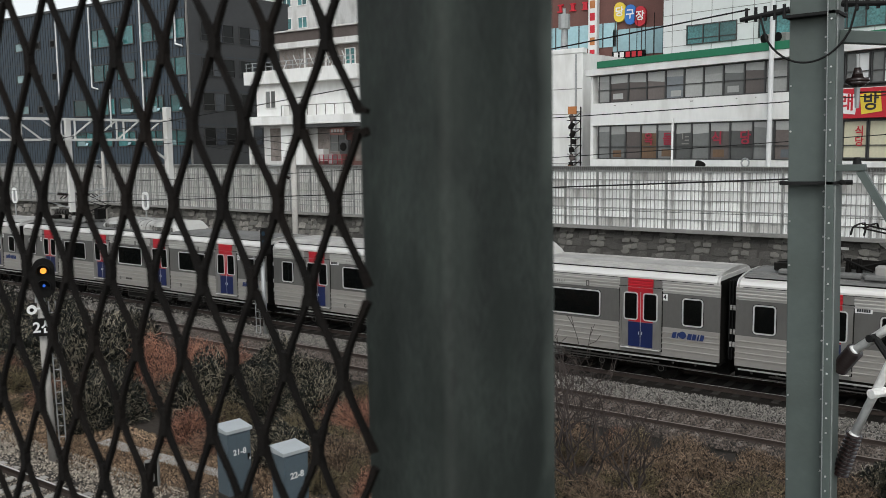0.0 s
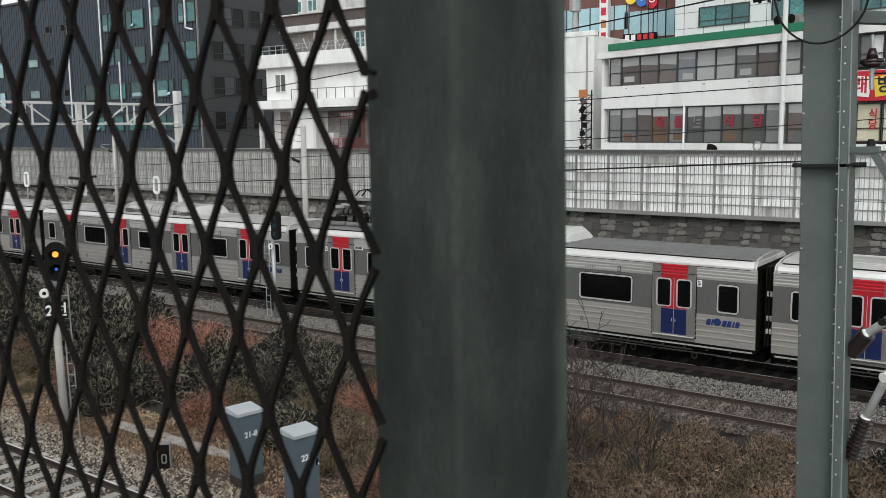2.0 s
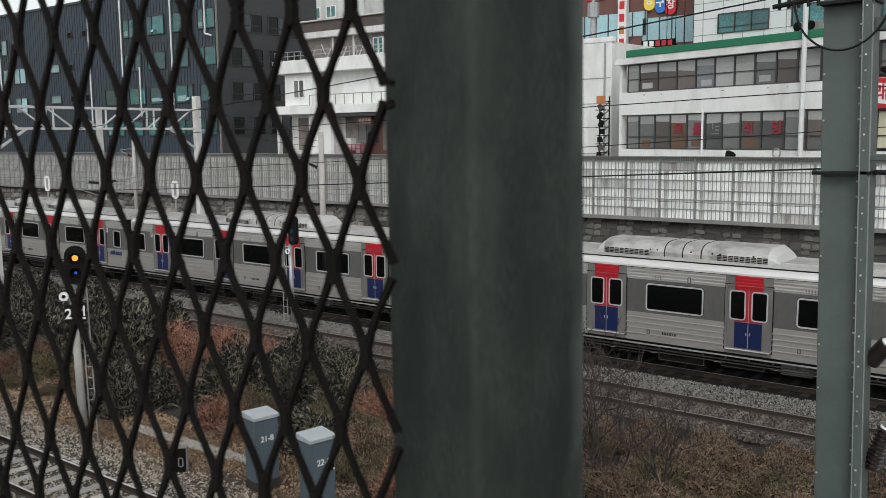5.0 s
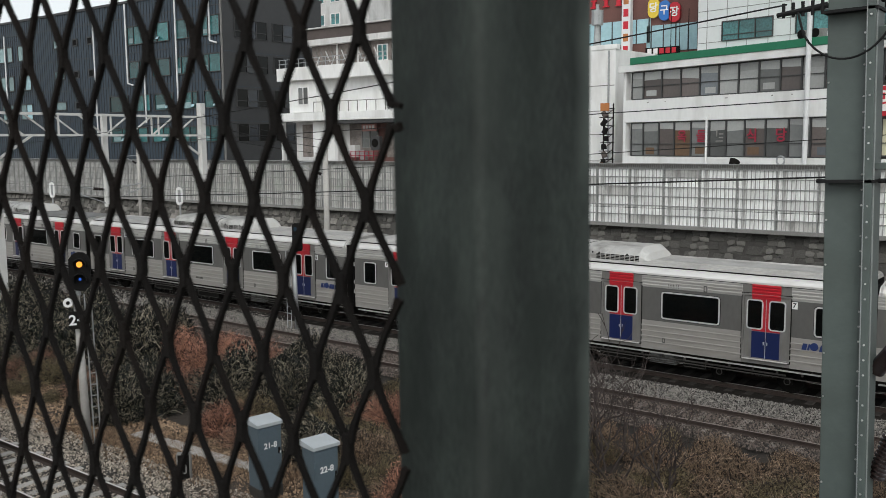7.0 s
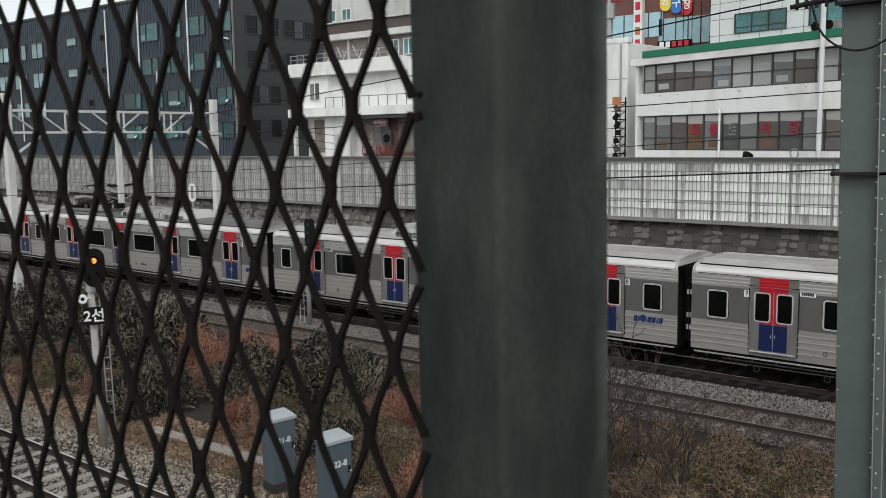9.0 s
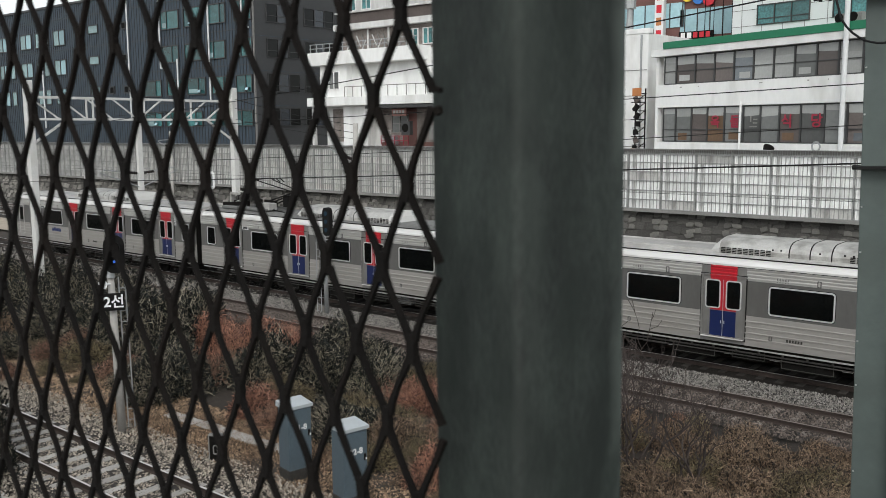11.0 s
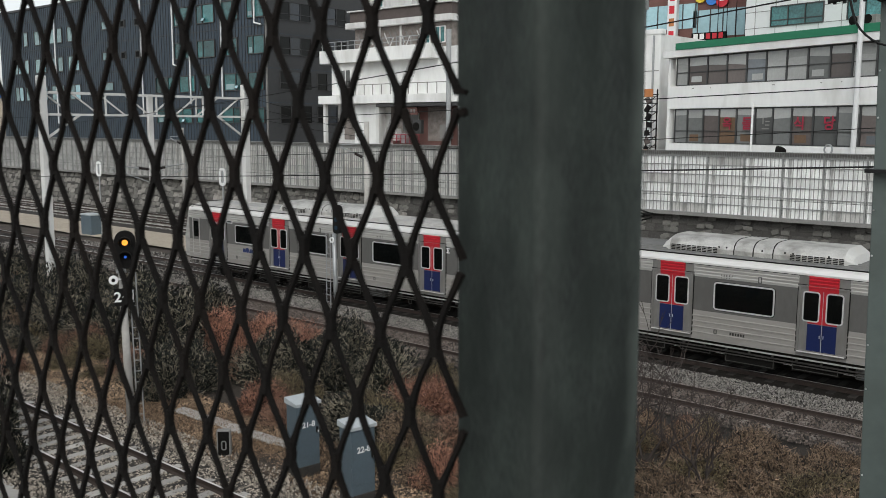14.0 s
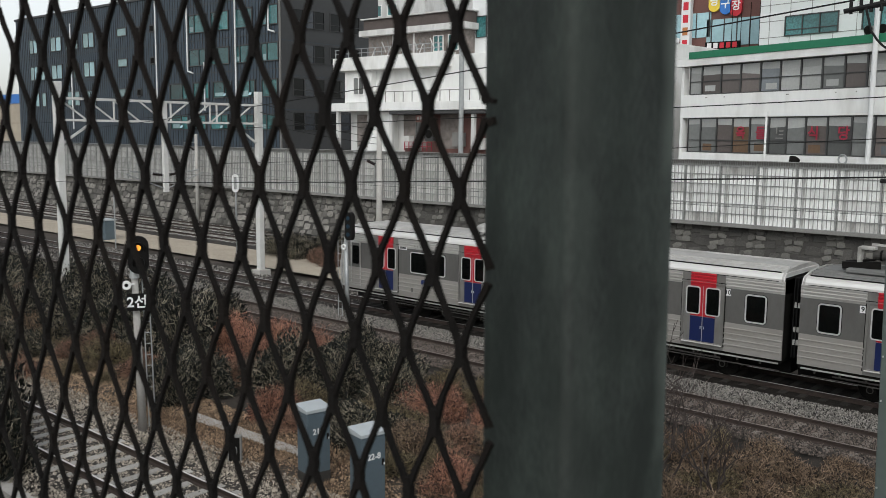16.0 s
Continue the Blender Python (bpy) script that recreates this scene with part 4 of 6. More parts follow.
    for c, w in wins:
        win = part("window", ring_bm(w, 0.9, 0.11, 0.045, 0.03, 0, 0, 0), "win_frame", car, "dark window in a bright rounded frame")
        win.location = (c, -SIDE - 0.002, 2.44)
        part("pane", plate_bm(w - 0.06, 0.84, 0.09, 0.01, 0, 0, 0), "glass", win)
        part("seal", ring_bm(w + 0.035, 0.935, 0.125, 0.018, 0.012, 0, 0, 0), "black", win)
        if w > 1:
            vent = part("vent_grille", box(B(), (c - 0.56, -SIDE - 0.018, 3.1), (0.36, 0.012, 0.15)), "grey_band", car, "small slotted vent above the window")
            bm = B()
            for k in range(4):
                box(bm, (c - 0.69 + k * 0.087, -SIDE - 0.027, 3.1), (0.052, 0.012, 0.14))
            part("slat", bm, "steel", vent)
            lamp = part("side_lamp", ring_bm(0.12, 0.2, 0.02, 0.03, 0.02, c + 0.5, 3.1, -SIDE - 0.016), "grey_band", car, "small grey side lamp")
            part("lens", box(B(), (c + 0.5, -SIDE - 0.02, 3.1), (0.07, 0.02, 0.13)), "steel", lamp)
            part("socket", ring_bm(0.11, 0.15, 0.02, 0.03, 0.012, c - 0.86, 1.28, -SIDE - 0.016), "grey_band", car)
    # gangway and couplers
    if not cab:
        way = part("gangway", box(B(), (x0 - 0.14, 0, 2.2), (0.34, 2.5, 2.2)), "rubber", car, "black rubber gangway bellows")
        for i in range(5):
            part("fold", box(B(), (x0 - 0.04 - i * 0.05, 0, 2.3), (0.028, 2.66 if i % 2 else 2.8, 2.45)), "rubber", way)
        for z in (1.55, 1.95, 2.7):
            for s in (-1, 1):
                part("damper_block", box(B(), (x0 - 0.13, s * 1.36, z), (0.2, 0.06, 0.16), 0.01), "steel", car)
    else:
        # driver's end: raked windscreen above a plain steel apron
        bm = extrude_profile(B(), [(-0.1, 0.95), (-0.42, 1.0), (-0.46, 2.0), (-0.12, 3.3), (0.12, 3.62), (0.3, 3.62), (0.3, 0.95)], -1.5, 1.5)
        bmesh.ops.rotate(bm, matrix=Matrix.Rotation(radians(90), 3, "Z"), verts=bm.verts)
        for v in bm.verts:
            v.co.x = -v.co.x
        bmesh.ops.translate(bm, vec=(x0, 0, 0), verts=bm.verts)
        bm.normal_update()
        for v in bm.verts:
            v.co.x = 2 * x0 - v.co.x if v.co.x > x0 + 0.32 else v.co.x
        bmesh.ops.recalc_face_normals(bm, faces=bm.faces[:])
        part("cab_front", bm, "steel", car, "grey driver's cab end")
        part("cab_door", frame_bm(0.62, 1.95, 0.05, 0.03), "steel", car, "narrow cab door").location = (-9.05, -SIDE - 0.01, 2.05)
        part("cab_window", plate_bm(0.4, 0.8, 0.06, 0.012), "glass", car).location = (-9.05, -SIDE - 0.004, 2.45)
    # bogies
    for bx in (-6.7, 6.7):
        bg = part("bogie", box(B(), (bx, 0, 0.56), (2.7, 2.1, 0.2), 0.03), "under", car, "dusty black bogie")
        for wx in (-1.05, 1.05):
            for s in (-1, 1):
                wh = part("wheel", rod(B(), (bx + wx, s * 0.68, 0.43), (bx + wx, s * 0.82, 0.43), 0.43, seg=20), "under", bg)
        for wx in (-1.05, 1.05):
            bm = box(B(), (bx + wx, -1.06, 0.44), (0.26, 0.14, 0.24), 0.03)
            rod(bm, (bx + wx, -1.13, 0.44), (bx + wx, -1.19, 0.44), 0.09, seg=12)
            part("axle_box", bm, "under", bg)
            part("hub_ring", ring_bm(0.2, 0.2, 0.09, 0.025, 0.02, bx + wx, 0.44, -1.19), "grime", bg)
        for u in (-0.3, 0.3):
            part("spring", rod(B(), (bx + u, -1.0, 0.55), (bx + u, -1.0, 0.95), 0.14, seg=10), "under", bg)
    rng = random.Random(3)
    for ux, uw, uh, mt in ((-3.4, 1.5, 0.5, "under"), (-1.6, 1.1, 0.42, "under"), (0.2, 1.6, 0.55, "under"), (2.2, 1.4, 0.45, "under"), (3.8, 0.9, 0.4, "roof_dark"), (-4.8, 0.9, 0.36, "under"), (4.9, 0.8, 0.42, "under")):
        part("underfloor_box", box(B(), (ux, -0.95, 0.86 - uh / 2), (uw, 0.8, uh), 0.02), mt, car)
        part("cover_frame", ring_bm(uw - 0.06, uh - 0.08, 0.02, 0.022, 0.012, ux, 0.86 - uh / 2, -1.352), "grime", car)
    bm = B()
    bar(bm, (x0 + 0.1, -1.50, 0.84), (x1 - 0.1, -1.50, 0.84), 0.05, 0.04)
    part("conduit", bm, "steel", car)
    bm = B()
    for k in range(26):
        box(bm, (x0 + 0.5 + k * 0.73, -1.46, 0.80), (0.05, 0.08, 0.14))
    tagged(part("conduit_clip", bm, "grime", car), kind="stuff")
    bm = B()
    rod(bm, (x0 + 0.1, -1.42, 0.60), (x1 - 0.1, -1.42, 0.60), 0.02)
    rod(bm, (x0 + 1.0, -1.40, 0.70), (x1 - 2.0, -1.40, 0.68), 0.03)
    part("brake_pipe", bm, "grime", car)
    # Black filler box added for the darkness beneath the car and its couplings.
    part("underfloor_gear", box(B(), (-0.15, 0.1, 0.6), (x1 - x0 + 0.3, 1.2, 0.5)), "black", car, "black box standing in for shade under the car")
    # roof air conditioner
    acp = [(-1.0, 3.70), (-1.0, 3.86), (-0.95, 3.99), (-0.84, 4.09), (-0.66, 4.16), (-0.4, 4.19), (0.4, 4.19), (0.66, 4.16), (0.84, 4.09), (0.95, 3.99), (1.0, 3.86), (1.0, 3.70)]
    k = len(acp)

    def casing(secs):
        bm = B()
        rows = [[bm.verts.new((x, y * (0.92 + 0.08 * f), 3.70 + (z - 3.70) * max(f, 0.02))) for y, z in acp] for x, f in secs]
        for a, b in zip(rows, rows[1:]):
            for i in range(k):
                bm.faces.new((a[i], a[(i + 1) % k], b[(i + 1) % k], b[i]))
        bm.faces.new(rows[0])
        bm.faces.new(rows[-1][::-1])
        bmesh.ops.recalc_face_normals(bm, faces=bm.faces[:])
        return bm
    ac = part("air_conditioner", casing([(-2.8, 1.0), (-0.5, 1.0), (0.0, 1.0), (0.5, 1.0), (2.75, 1.0)]), "ac", car, "long grimy silver roof air conditioner")
    part("end_cover", casing([(-3.15, 0.0), (-3.02, 0.6), (-2.8, 1.015)]), "ac_end", ac, "white moulded end cover")
    part("end_cover", casing([(2.75, 1.015), (2.98, 0.6), (3.12, 0.0)]), "ac_end", ac, "white moulded end cover")
    for gx in (-1.95, 1.95):
        bm = B()
        for r in range(4):
            for c in range(9):
                box(bm, (gx - 0.72 + c * 0.18, -1.004, 3.74 + r * 0.05), (0.14, 0.02, 0.028))
        tagged(part("grille", bm, "black", ac, "black louvre slots"), kind="stuff")
    for gx in (-0.62, 0.0, 0.62):
        part("joint", extrude_profile(B(), [(y * 1.008, 3.70 + (z - 3.70) * 1.014) for y, z in acp], gx, gx + 0.035), "black", ac)
    bm = B()
    for gx in (-1.1, -0.85, 0.3, 1.0, 1.25, 2.3):
        rod(bm, (gx, -0.985, 3.93), (gx, -1.0, 3.93), 0.03, seg=6)
    part("latch", bm, "black", ac)
    # small plates and markings
    bm = B()
    for c in range(6):
        box(bm, (-6.34 + c * 0.06, -SIDE - 0.014, 3.0), (0.05, 0.008, 0.09))
    pl = part("number_plate", box(B(), (-6.2, -SIDE - 0.008, 3.0), (0.48, 0.01, 0.15)), "white", car, "small white number plate")
    part("marks", bm, "ink", pl)
    bm = B()
    for c in range(6):
        box(bm, (-0.36 + c * 0.085, -SIDE - 0.022, 1.28), (0.055, 0.008, 0.085))
    tagged(part("side_number", bm, "grime", car), kind="stuff")
    bm = rod(B(), (8.59, -SIDE - 0.02, 1.70), (8.59, -SIDE - 0.034, 1.70), 0.12, seg=16)
    for x, wd in ((8.30, 0.13), (8.42, 0.05), (8.80, 0.13), (8.95, 0.12), (9.08, 0.05), (9.20, 0.12)):
        a = [bm.verts.new((x + dx, -SIDE - y, z)) for y in (0.018, 0.034) for dx, z in ((-wd / 2, 1.58), (wd / 2, 1.58), (wd / 2 + 0.04, 1.77), (-wd / 2 + 0.04, 1.77))]
        for q in ((4, 5, 6, 7), (0, 1, 5, 4), (1, 2, 6, 5), (2, 3, 7, 6), (3, 0, 4, 7)):
            bm.faces.new([a[k] for k in q])
    bmesh.ops.recalc_face_normals(bm, faces=bm.faces[:])
    if cab:
        bmesh.ops.translate(bm, vec=(-13.37, 0, 0), verts=bm.verts)
    part("operator_mark", bm, "logo", car, "blue operator mark")
    if panto:
        pantograph(car)
    return car


def train():
    plain = train_car()
    power = train_car(panto=True)
    tail = train_car(cab=True)
    cars = []
    for no in range(3, 11):
        kind = power if no in (3, 5, 9) else tail if no == 10 else plain
        centre = 10 - 20 * (no - 3)
        first = not any(k is kind for _, k, _ in cars)
        c = kind if first else copy_thing(kind, kind.matrix_basis)
        cars.append((no, kind, c))
        if first and no != 10:
            c["label"] = c["label"]
        if kind is power:
            tagged(c, "stainless commuter train car with red and blue doors and a pantograph")
        elif kind is tail:
            tagged(c, "rear stainless commuter train car with a driver's cab")
    for no, kind, c in cars:
        for s in (-1, 1):
            x = s * 7.17 + s * 0.82
            if no == 10 and s < 0:
                continue
            pl = part("car_plate", box(B(), (x, -SIDE - 0.008, 2.86), (0.17, 0.012, 0.21)), "white", c, "white plate with the car number")
            text("car_digit", str(no), 0.2, "ink", pl, pose(x, -SIDE - 0.016, 2.86, 90, 0, 0))
    return [(c, 10 - 20 * (no - 3)) for no, _, c in cars]


CARS = train()


# ---- buildings above the wall ----
def window_unit(parent, c, w, h, pane, n=1, transom=0.0, bars="frame_dark", bar_w=0.06, depth=0.12):
    """A framed window with n lights in a row, set on a wall facing -y."""
    win = part("window", frame_bm(w, h, bar_w, depth), bars, parent)
    win.location = c
    step = (w - 2 * bar_w) / n
    for i in range(n):
        x = -w / 2 + bar_w + step * (i + 0.5)
        part("pane", box(B(), (x, 0.02, 0), (step - 0.004, 0.02, h - 2 * bar_w)), pane if isinstance(pane, str) else pane[i % len(pane)], win)
        if i:
            part("mullion", box(B(), (x - step / 2, -0.01, 0), (bar_w, depth * 0.8, h - 2 * bar_w)), bars, win)
    if transom:
        part("transom", box(B(), (0, -0.012, -h / 2 + h * transom), (w - 2 * bar_w, depth * 0.7, bar_w * 0.8)), bars, win)
    return win


def restaurant():
    b = thing("restaurant_building", pose(-19.2, 50.2, 2.6, 0, 0, -18.67), "white plastered restaurant building with long windows and a green fascia", "building")
    z0 = 2.6
    def slab(name, za, zb, mt, y0=-0.02, s0=-7.1, s1=17, label=""):
        return part(name, box(B(), ((s0 + s1) / 2, (y0 + 12) / 2, (za + zb) / 2 - z0), (s1 - s0, 12 - y0, zb - za), 0.01), mt, b, label)
    slab("wall", 2.6, 6.78, "plaster")
    slab("wall", 8.90, 10.28, "plaster")
    slab("wall", 12.02, 12.44, "plaster", -0.25, -7.35)
    slab("fascia", 12.445, 12.86, "green", -0.3, -6.3, 17, "green roof fascia")
    slab("inner_wall", 6.79, 8.89, "pane_brown", 0.6, -6.9)
    slab("inner_wall", 10.29, 12.01, "pane_brown", 0.6, -6.9)
    for s in (-7.0, 8.4):
        part("pier", box(B(), (s, 0.2, 4.7), (0.22, 0.4, 9.4)), "plaster", b)
    up = [-6.5, -5.51, -4.0, -2.52, -1.1, 0.26, 1.61, 2.94, 4.28, 5.56, 6.9, 8.28]
    dn = [-6.5, -5.46, -4.18, -2.95, -1.67, -0.32, 0.86, 2.11, 3.46, 4.89, 6.2, 7.3, 8.28]
    up_low = ("pane_pale", "pane_brown", "pane_brown", "pane_brown", "pane_blue", "pane_pale", "pane_pale", "pane", "pane_brown", "pane_pale", "pane_brown")
    dn_low = ("pane", "pane", "pane_brown", "pane_tan", "pane", "pane", "pane", "pane_brown", "pane", "pane", "pane_brown", "pane_brown")
    rw = random.Random(31)
    for row, (za, zb, tr), kinds, share in ((up, (10.30, 12.0, 0.46), up_low, 0.3), (dn, (6.80, 8.88, 0.36), dn_low, 0.2)):
        for i, (a, c) in enumerate(zip(row, row[1:])):
            h = zb - za
            w = part("window", frame_bm(c - a, h, 0.05, 0.1), "frame_dark", b)
            w.location = ((a + c) / 2, 0.12, (za + zb) / 2 - z0)
            # the room behind: a wall, a pale painted reflection above, a low counter or screen below
            part("pane", box(B(), (0, 0.02, 0), (c - a - 0.11, 0.02, h - 0.11)), kinds[i], w)
            ceil = h * share * rw.uniform(0.75, 1.25)
            bm = B()
            v = [bm.verts.new(p) for p in ((-(c - a) / 2 + 0.055, 0.004, h / 2 - 0.055), ((c - a) / 2 - 0.055, 0.004, h / 2 - 0.055),
                                           ((c - a) / 2 - 0.055, 0.004, h / 2 - 0.055 - ceil), (-(c - a) / 2 + 0.055, 0.004, h / 2 - 0.055 - ceil * rw.uniform(0.8, 1.15)))]
            bm.faces.new(v[::-1])
            part("ceiling_strip", bm, "pane_pale", w, "pale reflection painted across the top of the glass")
            if i % 3 == 1:
                part("screen", box(B(), (rw.uniform(-0.15, 0.15), 0.006, -h * rw.uniform(0.28, 0.36)), ((c - a) * 0.55, 0.004, h * 0.2)), rw.choice(("pane_pale", "pane_blue", "pane_tan")), w)
            part("transom", box(B(), (0, -0.015, h * (tr - 0.5)), (c - a - 0.1, 0.07, 0.045)), "frame_dark", w)
    for s, ch in ((-2.3, "옥"), (-0.86, "돌"), (2.64, "식"), (4.47, "당")):
        text("window_letter", ch, 0.78, "letter", b, pose(s, 0.04, 7.95 - z0, 90, 0, 0))
    bm = B()
    for dx, dz, w, h in ((-0.2, 0.18, 0.08, 0.35), (0.1, 0.15, 0.3, 0.07), (0.1, -0.05, 0.3, 0.07), (-0.02, -0.25, 0.5, 0.07)):
        box(bm, (0.46 + dx, 0.05, 7.95 - z0 + dz), (w, 0.01, h))
    part("window_mark", bm, "coping", b)
    # second tenant to the right with a red sign board over cream windows
    sg = part("sign_board", box(B(), (11.4, -0.2, 9.53 - z0), (3.4, 0.16, 1.42), 0.02), "sign_red", b, "red sign board with yellow and white letters")
    for s, mt, ch, im in ((10.35, "white", "래", "sign_red"), (11.55, "sign_yellow", "방", "ink")):
        part("letter_tile", box(B(), (s, -0.292, 9.53 - z0), (1.0, 0.02, 0.95), 0, Matrix.Rotation(0.12 if ch == "래" else -0.12, 4, "Y")), mt, sg)
        text("sign_letter", ch, 0.85, im, sg, pose(s, -0.31, 9.53 - z0, 90, 0, 0))
    for i in range(5):
        window_unit(b, (9.35 + i * 1.3, 0.05, 7.82 - z0), 1.26, 1.85, "pane_cream", 1, 0.35)
    text("window_letter", "식", 0.5, "sign_red", b, pose(10.9, -0.03, 8.2 - z0, 90, 0, 0))
    text("window_letter", "당", 0.5, "sign_red", b, pose(10.9, -0.03, 7.7 - z0, 90, 0, 0))
    for i in range(5):
        window_unit(b, (9.35 + i * 1.3, 0.05, 11.2 - z0), 1.26, 1.5, ("pane", "panel_white"), 2, 0.4)
    # pipes, wall lamp and lanyard ring along the front
    part("downpipe", rod(B(), (6.27, -0.45, 3.5), (6.27, -0.45, 12.4), 0.13, seg=12), "panel_white", b, "pale grey standpipe")
    part("thin_pole", rod(B(), (-0.12, -0.4, 3.4), (-0.12, -0.4, 6.55), 0.06, seg=8), "white", b)
    bm = B()
    rod(bm, (2.0, -0.8, 3.6), (2.0, -0.5, 4.0), 0.16, 0.3, 12)
    part("camera_dome", bm, "under", b)
    bm = B()
    for k in range(12):
        a, c = radians(k * 30), radians(k * 30 + 30)
        rod(bm, (4.9 + 0.24 * math.cos(a), -0.5, 4.05 + 0.24 * math.sin(a)), (4.9 + 0.24 * math.cos(c), -0.5, 4.05 + 0.24 * math.sin(c)), 0.05, seg=6)
    rod(bm, (4.9, -0.5, 3.4), (4.9, -0.5, 3.8), 0.05, seg=6)
    part("ring", bm, "galv", b, "grey metal ring")
    for s_, wd in ((-5.0, 0.16), (-3.6, 0.08), (0.9, 0.2), (3.9, 0.1), (5.1, 0.07)):
        part("leak_stain", box(B(), (s_, -0.024, 9.75 - z0 + 0.35), (wd, 0.006, 0.05)), "coping", b)
    # outdoor units on the roof edge
    for s in (5.2, 6.0):
        u = part("outdoor_unit", box(B(), (s, 0.8, 12.9 - z0 + 0.25), (0.7, 0.35, 0.5), 0.02), "coping", b, "white outdoor air-conditioning unit")
        part("fan_grille", rod(B(), (s - 0.12, 0.62, 13.2 - z0), (s - 0.12, 0.60, 13.2 - z0), 0.24, seg=16), "under", u)
    return b


restaurant()


def block(name, label, origin, rz, w, d, h, wall, floor=2.6):
    b = thing(name, pose(origin[0], origin[1], floor, 0, 0, rz), label, "building")
    part("wall", box(B(), (w / 2, d / 2, h / 2), (w, d, h), 0.03), wall, b)
    return b


# white annex with a stair and painted board between it and the restaurant
an = block("annex_building", "stained white windowless annex with a flat roof", (-36.0, 56.0), -4, 8.0, 9, 11.3, "plaster")
part("parapet", box(B(), (4, 0.2, 11.45), (8.2, 0.5, 0.35), 0.03), "plaster", an)
for z in (3.8, 5.6, 7.2, 8.9):
    part("joint_strip", box(B(), (4, -0.01, z), (7.9, 0.02, 0.05)), "coping", an)
part("rain_pipe", rod(B(), (7.55, -0.12, 3.2), (7.55, -0.12, 11.2), 0.07), "galv", an)
bm = B()
rod(bm, (5.6, 1.5, 11.3), (5.6, 1.5, 13.2), 0.3, 0.2, 10)
rod(bm, (5.6, 1.5, 13.2), (5.6, 1.5, 14.2), 0.42, 0.42, 10)
rod(bm, (5.6, 1.5, 14.2), (5.6, 1.5, 14.6), 0.12, 0.12, 8)
part("roof_vent", bm, "galv", an, "pale roof vent tower")
st = thing("outside_stair", pose(-27.6, 53.4, 2.6), "narrow rusty stair tower with orange boards", "stair")
for i in range(12):
    part("tread", box(B(), (0.1 * (i % 2), 0, 1.2 + i * 0.55), (0.7, 0.6, 0.05)), "black", st)
for s in (-0.35, 0.35):
    part("post", bar(B(), (s, 0.3, 0), (s, 0.3, 7.6), 0.07, 0.07), "black", st)
rs = random.Random(17)
# Dark rounded pieces added to fill out the stair's clutter.
for i in range(11):
    z = 1.5 + i * 0.52
    part("lantern", rod(B(), (0.05 + rs.uniform(-0.15, 0.15), -0.36, z), (0.05 + rs.uniform(-0.15, 0.15), -0.36, z + 0.34), 0.2, 0.16, 8), "black" if i % 5 else "fascia_brown", st, "dark rounded piece added as stair clutter")
    part("brace", bar(B(), (-0.35, 0.26, z), (0.35, 0.26, z + 0.5), 0.05, 0.05), "fascia_brown", st)
part("board", box(B(), (0.1, -0.42, 7.35), (0.62, 0.06, 0.5)), "orange", st, "orange board")
part("board", box(B(), (0.0, -0.62, 3.3), (0.34, 0.06, 0.9)), "orange", st, "orange board")
part("handrail", bar(B(), (-1.9, -0.3, 0.9), (-0.3, -0.3, 2.4), 0.06, 0.06), "under", st, "dark slanting handrail")
part("handrail", bar(B(), (-1.9, -0.3, 0.5), (-0.3, -0.3, 1.9), 0.06, 0.06), "under", st, "dark slanting handrail")

# red-brown block with a glass band and signs
bb = block("shop_building", "red-brown block with a teal glass band and shop signs", (-39.5, 66.0), 0, 13.6, 12, 22, "brick")
# Both glass bands carry the sky's reflection in their colour.
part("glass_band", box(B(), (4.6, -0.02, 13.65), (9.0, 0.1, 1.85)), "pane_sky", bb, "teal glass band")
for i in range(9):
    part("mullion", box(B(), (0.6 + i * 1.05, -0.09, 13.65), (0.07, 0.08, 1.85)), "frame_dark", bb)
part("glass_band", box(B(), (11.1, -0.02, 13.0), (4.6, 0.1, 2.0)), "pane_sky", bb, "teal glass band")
for i in range(5):
    part("mullion", box(B(), (9.2 + i * 1.0, -0.09, 13.0), (0.07, 0.08, 2.0)), "frame_dark", bb)
for i, ch in enumerate("ⅠⅡⅢⅣ"):
    bm = B()
    box(bm, (3.1 + i * 1.1, -0.1, 16.35), (0.5, 0.12, 0.1))
    box(bm, (3.1 + i * 1.1, -0.1, 16.08), (0.12 + 0.08 * i, 0.12, 0.42))
    box(bm, (3.1 + i * 1.1, -0.1, 15.82), (0.56, 0.12, 0.1))
    part("sign_mark", bm, "sign_red" if i else "green", bb, "worn sign lettering")
for i, (mt, x, z) in enumerate((("sign_yellow", 9.4, 15.3), ("sign_blue", 10.3, 15.05), ("sign_red", 11.12, 14.85))):
    dsc = part("sign_disc", plate_bm(0.92, 1.5, 0.45, 0.2, x, z, -0.05), mt, bb, "oval coloured shop sign")
    text("sign_letter", "당구장"[i], 0.78, "white", dsc, pose(x, -0.27, z, 90, 0, 0), 0.01)
vs = part("blade_sign", box(B(), (7.3, -0.4, 13.6), (0.75, 0.5, 6.2), 0.03), "panel_white", bb, "tall white blade sign with red marks")
for i in range(6):
    part("sign_mark", box(B(), (7.3, -0.66, 11.3 + i * 0.95), (0.42, 0.02, 0.6)), "sign_red" if i % 3 < 2 else "orange", vs)
sb = part("sign_board", box(B(), (10.2, -0.2, 12.02), (2.7, 0.3, 0.56)), "black", bb, "dark lit sign board")
for i in range(5):
    part("sign_mark", box(B(), (9.2 + i * 0.5, -0.37, 12.02), (0.34, 0.03, 0.4)), "white" if i < 2 else "sign_red", sb)
for i in range(4):
    part("rod_antenna", rod(B(), (10.9 + i * 0.7, -0.3, 11), (10.9 + i * 0.7, -0.3, 15), 0.025), "under", bb)

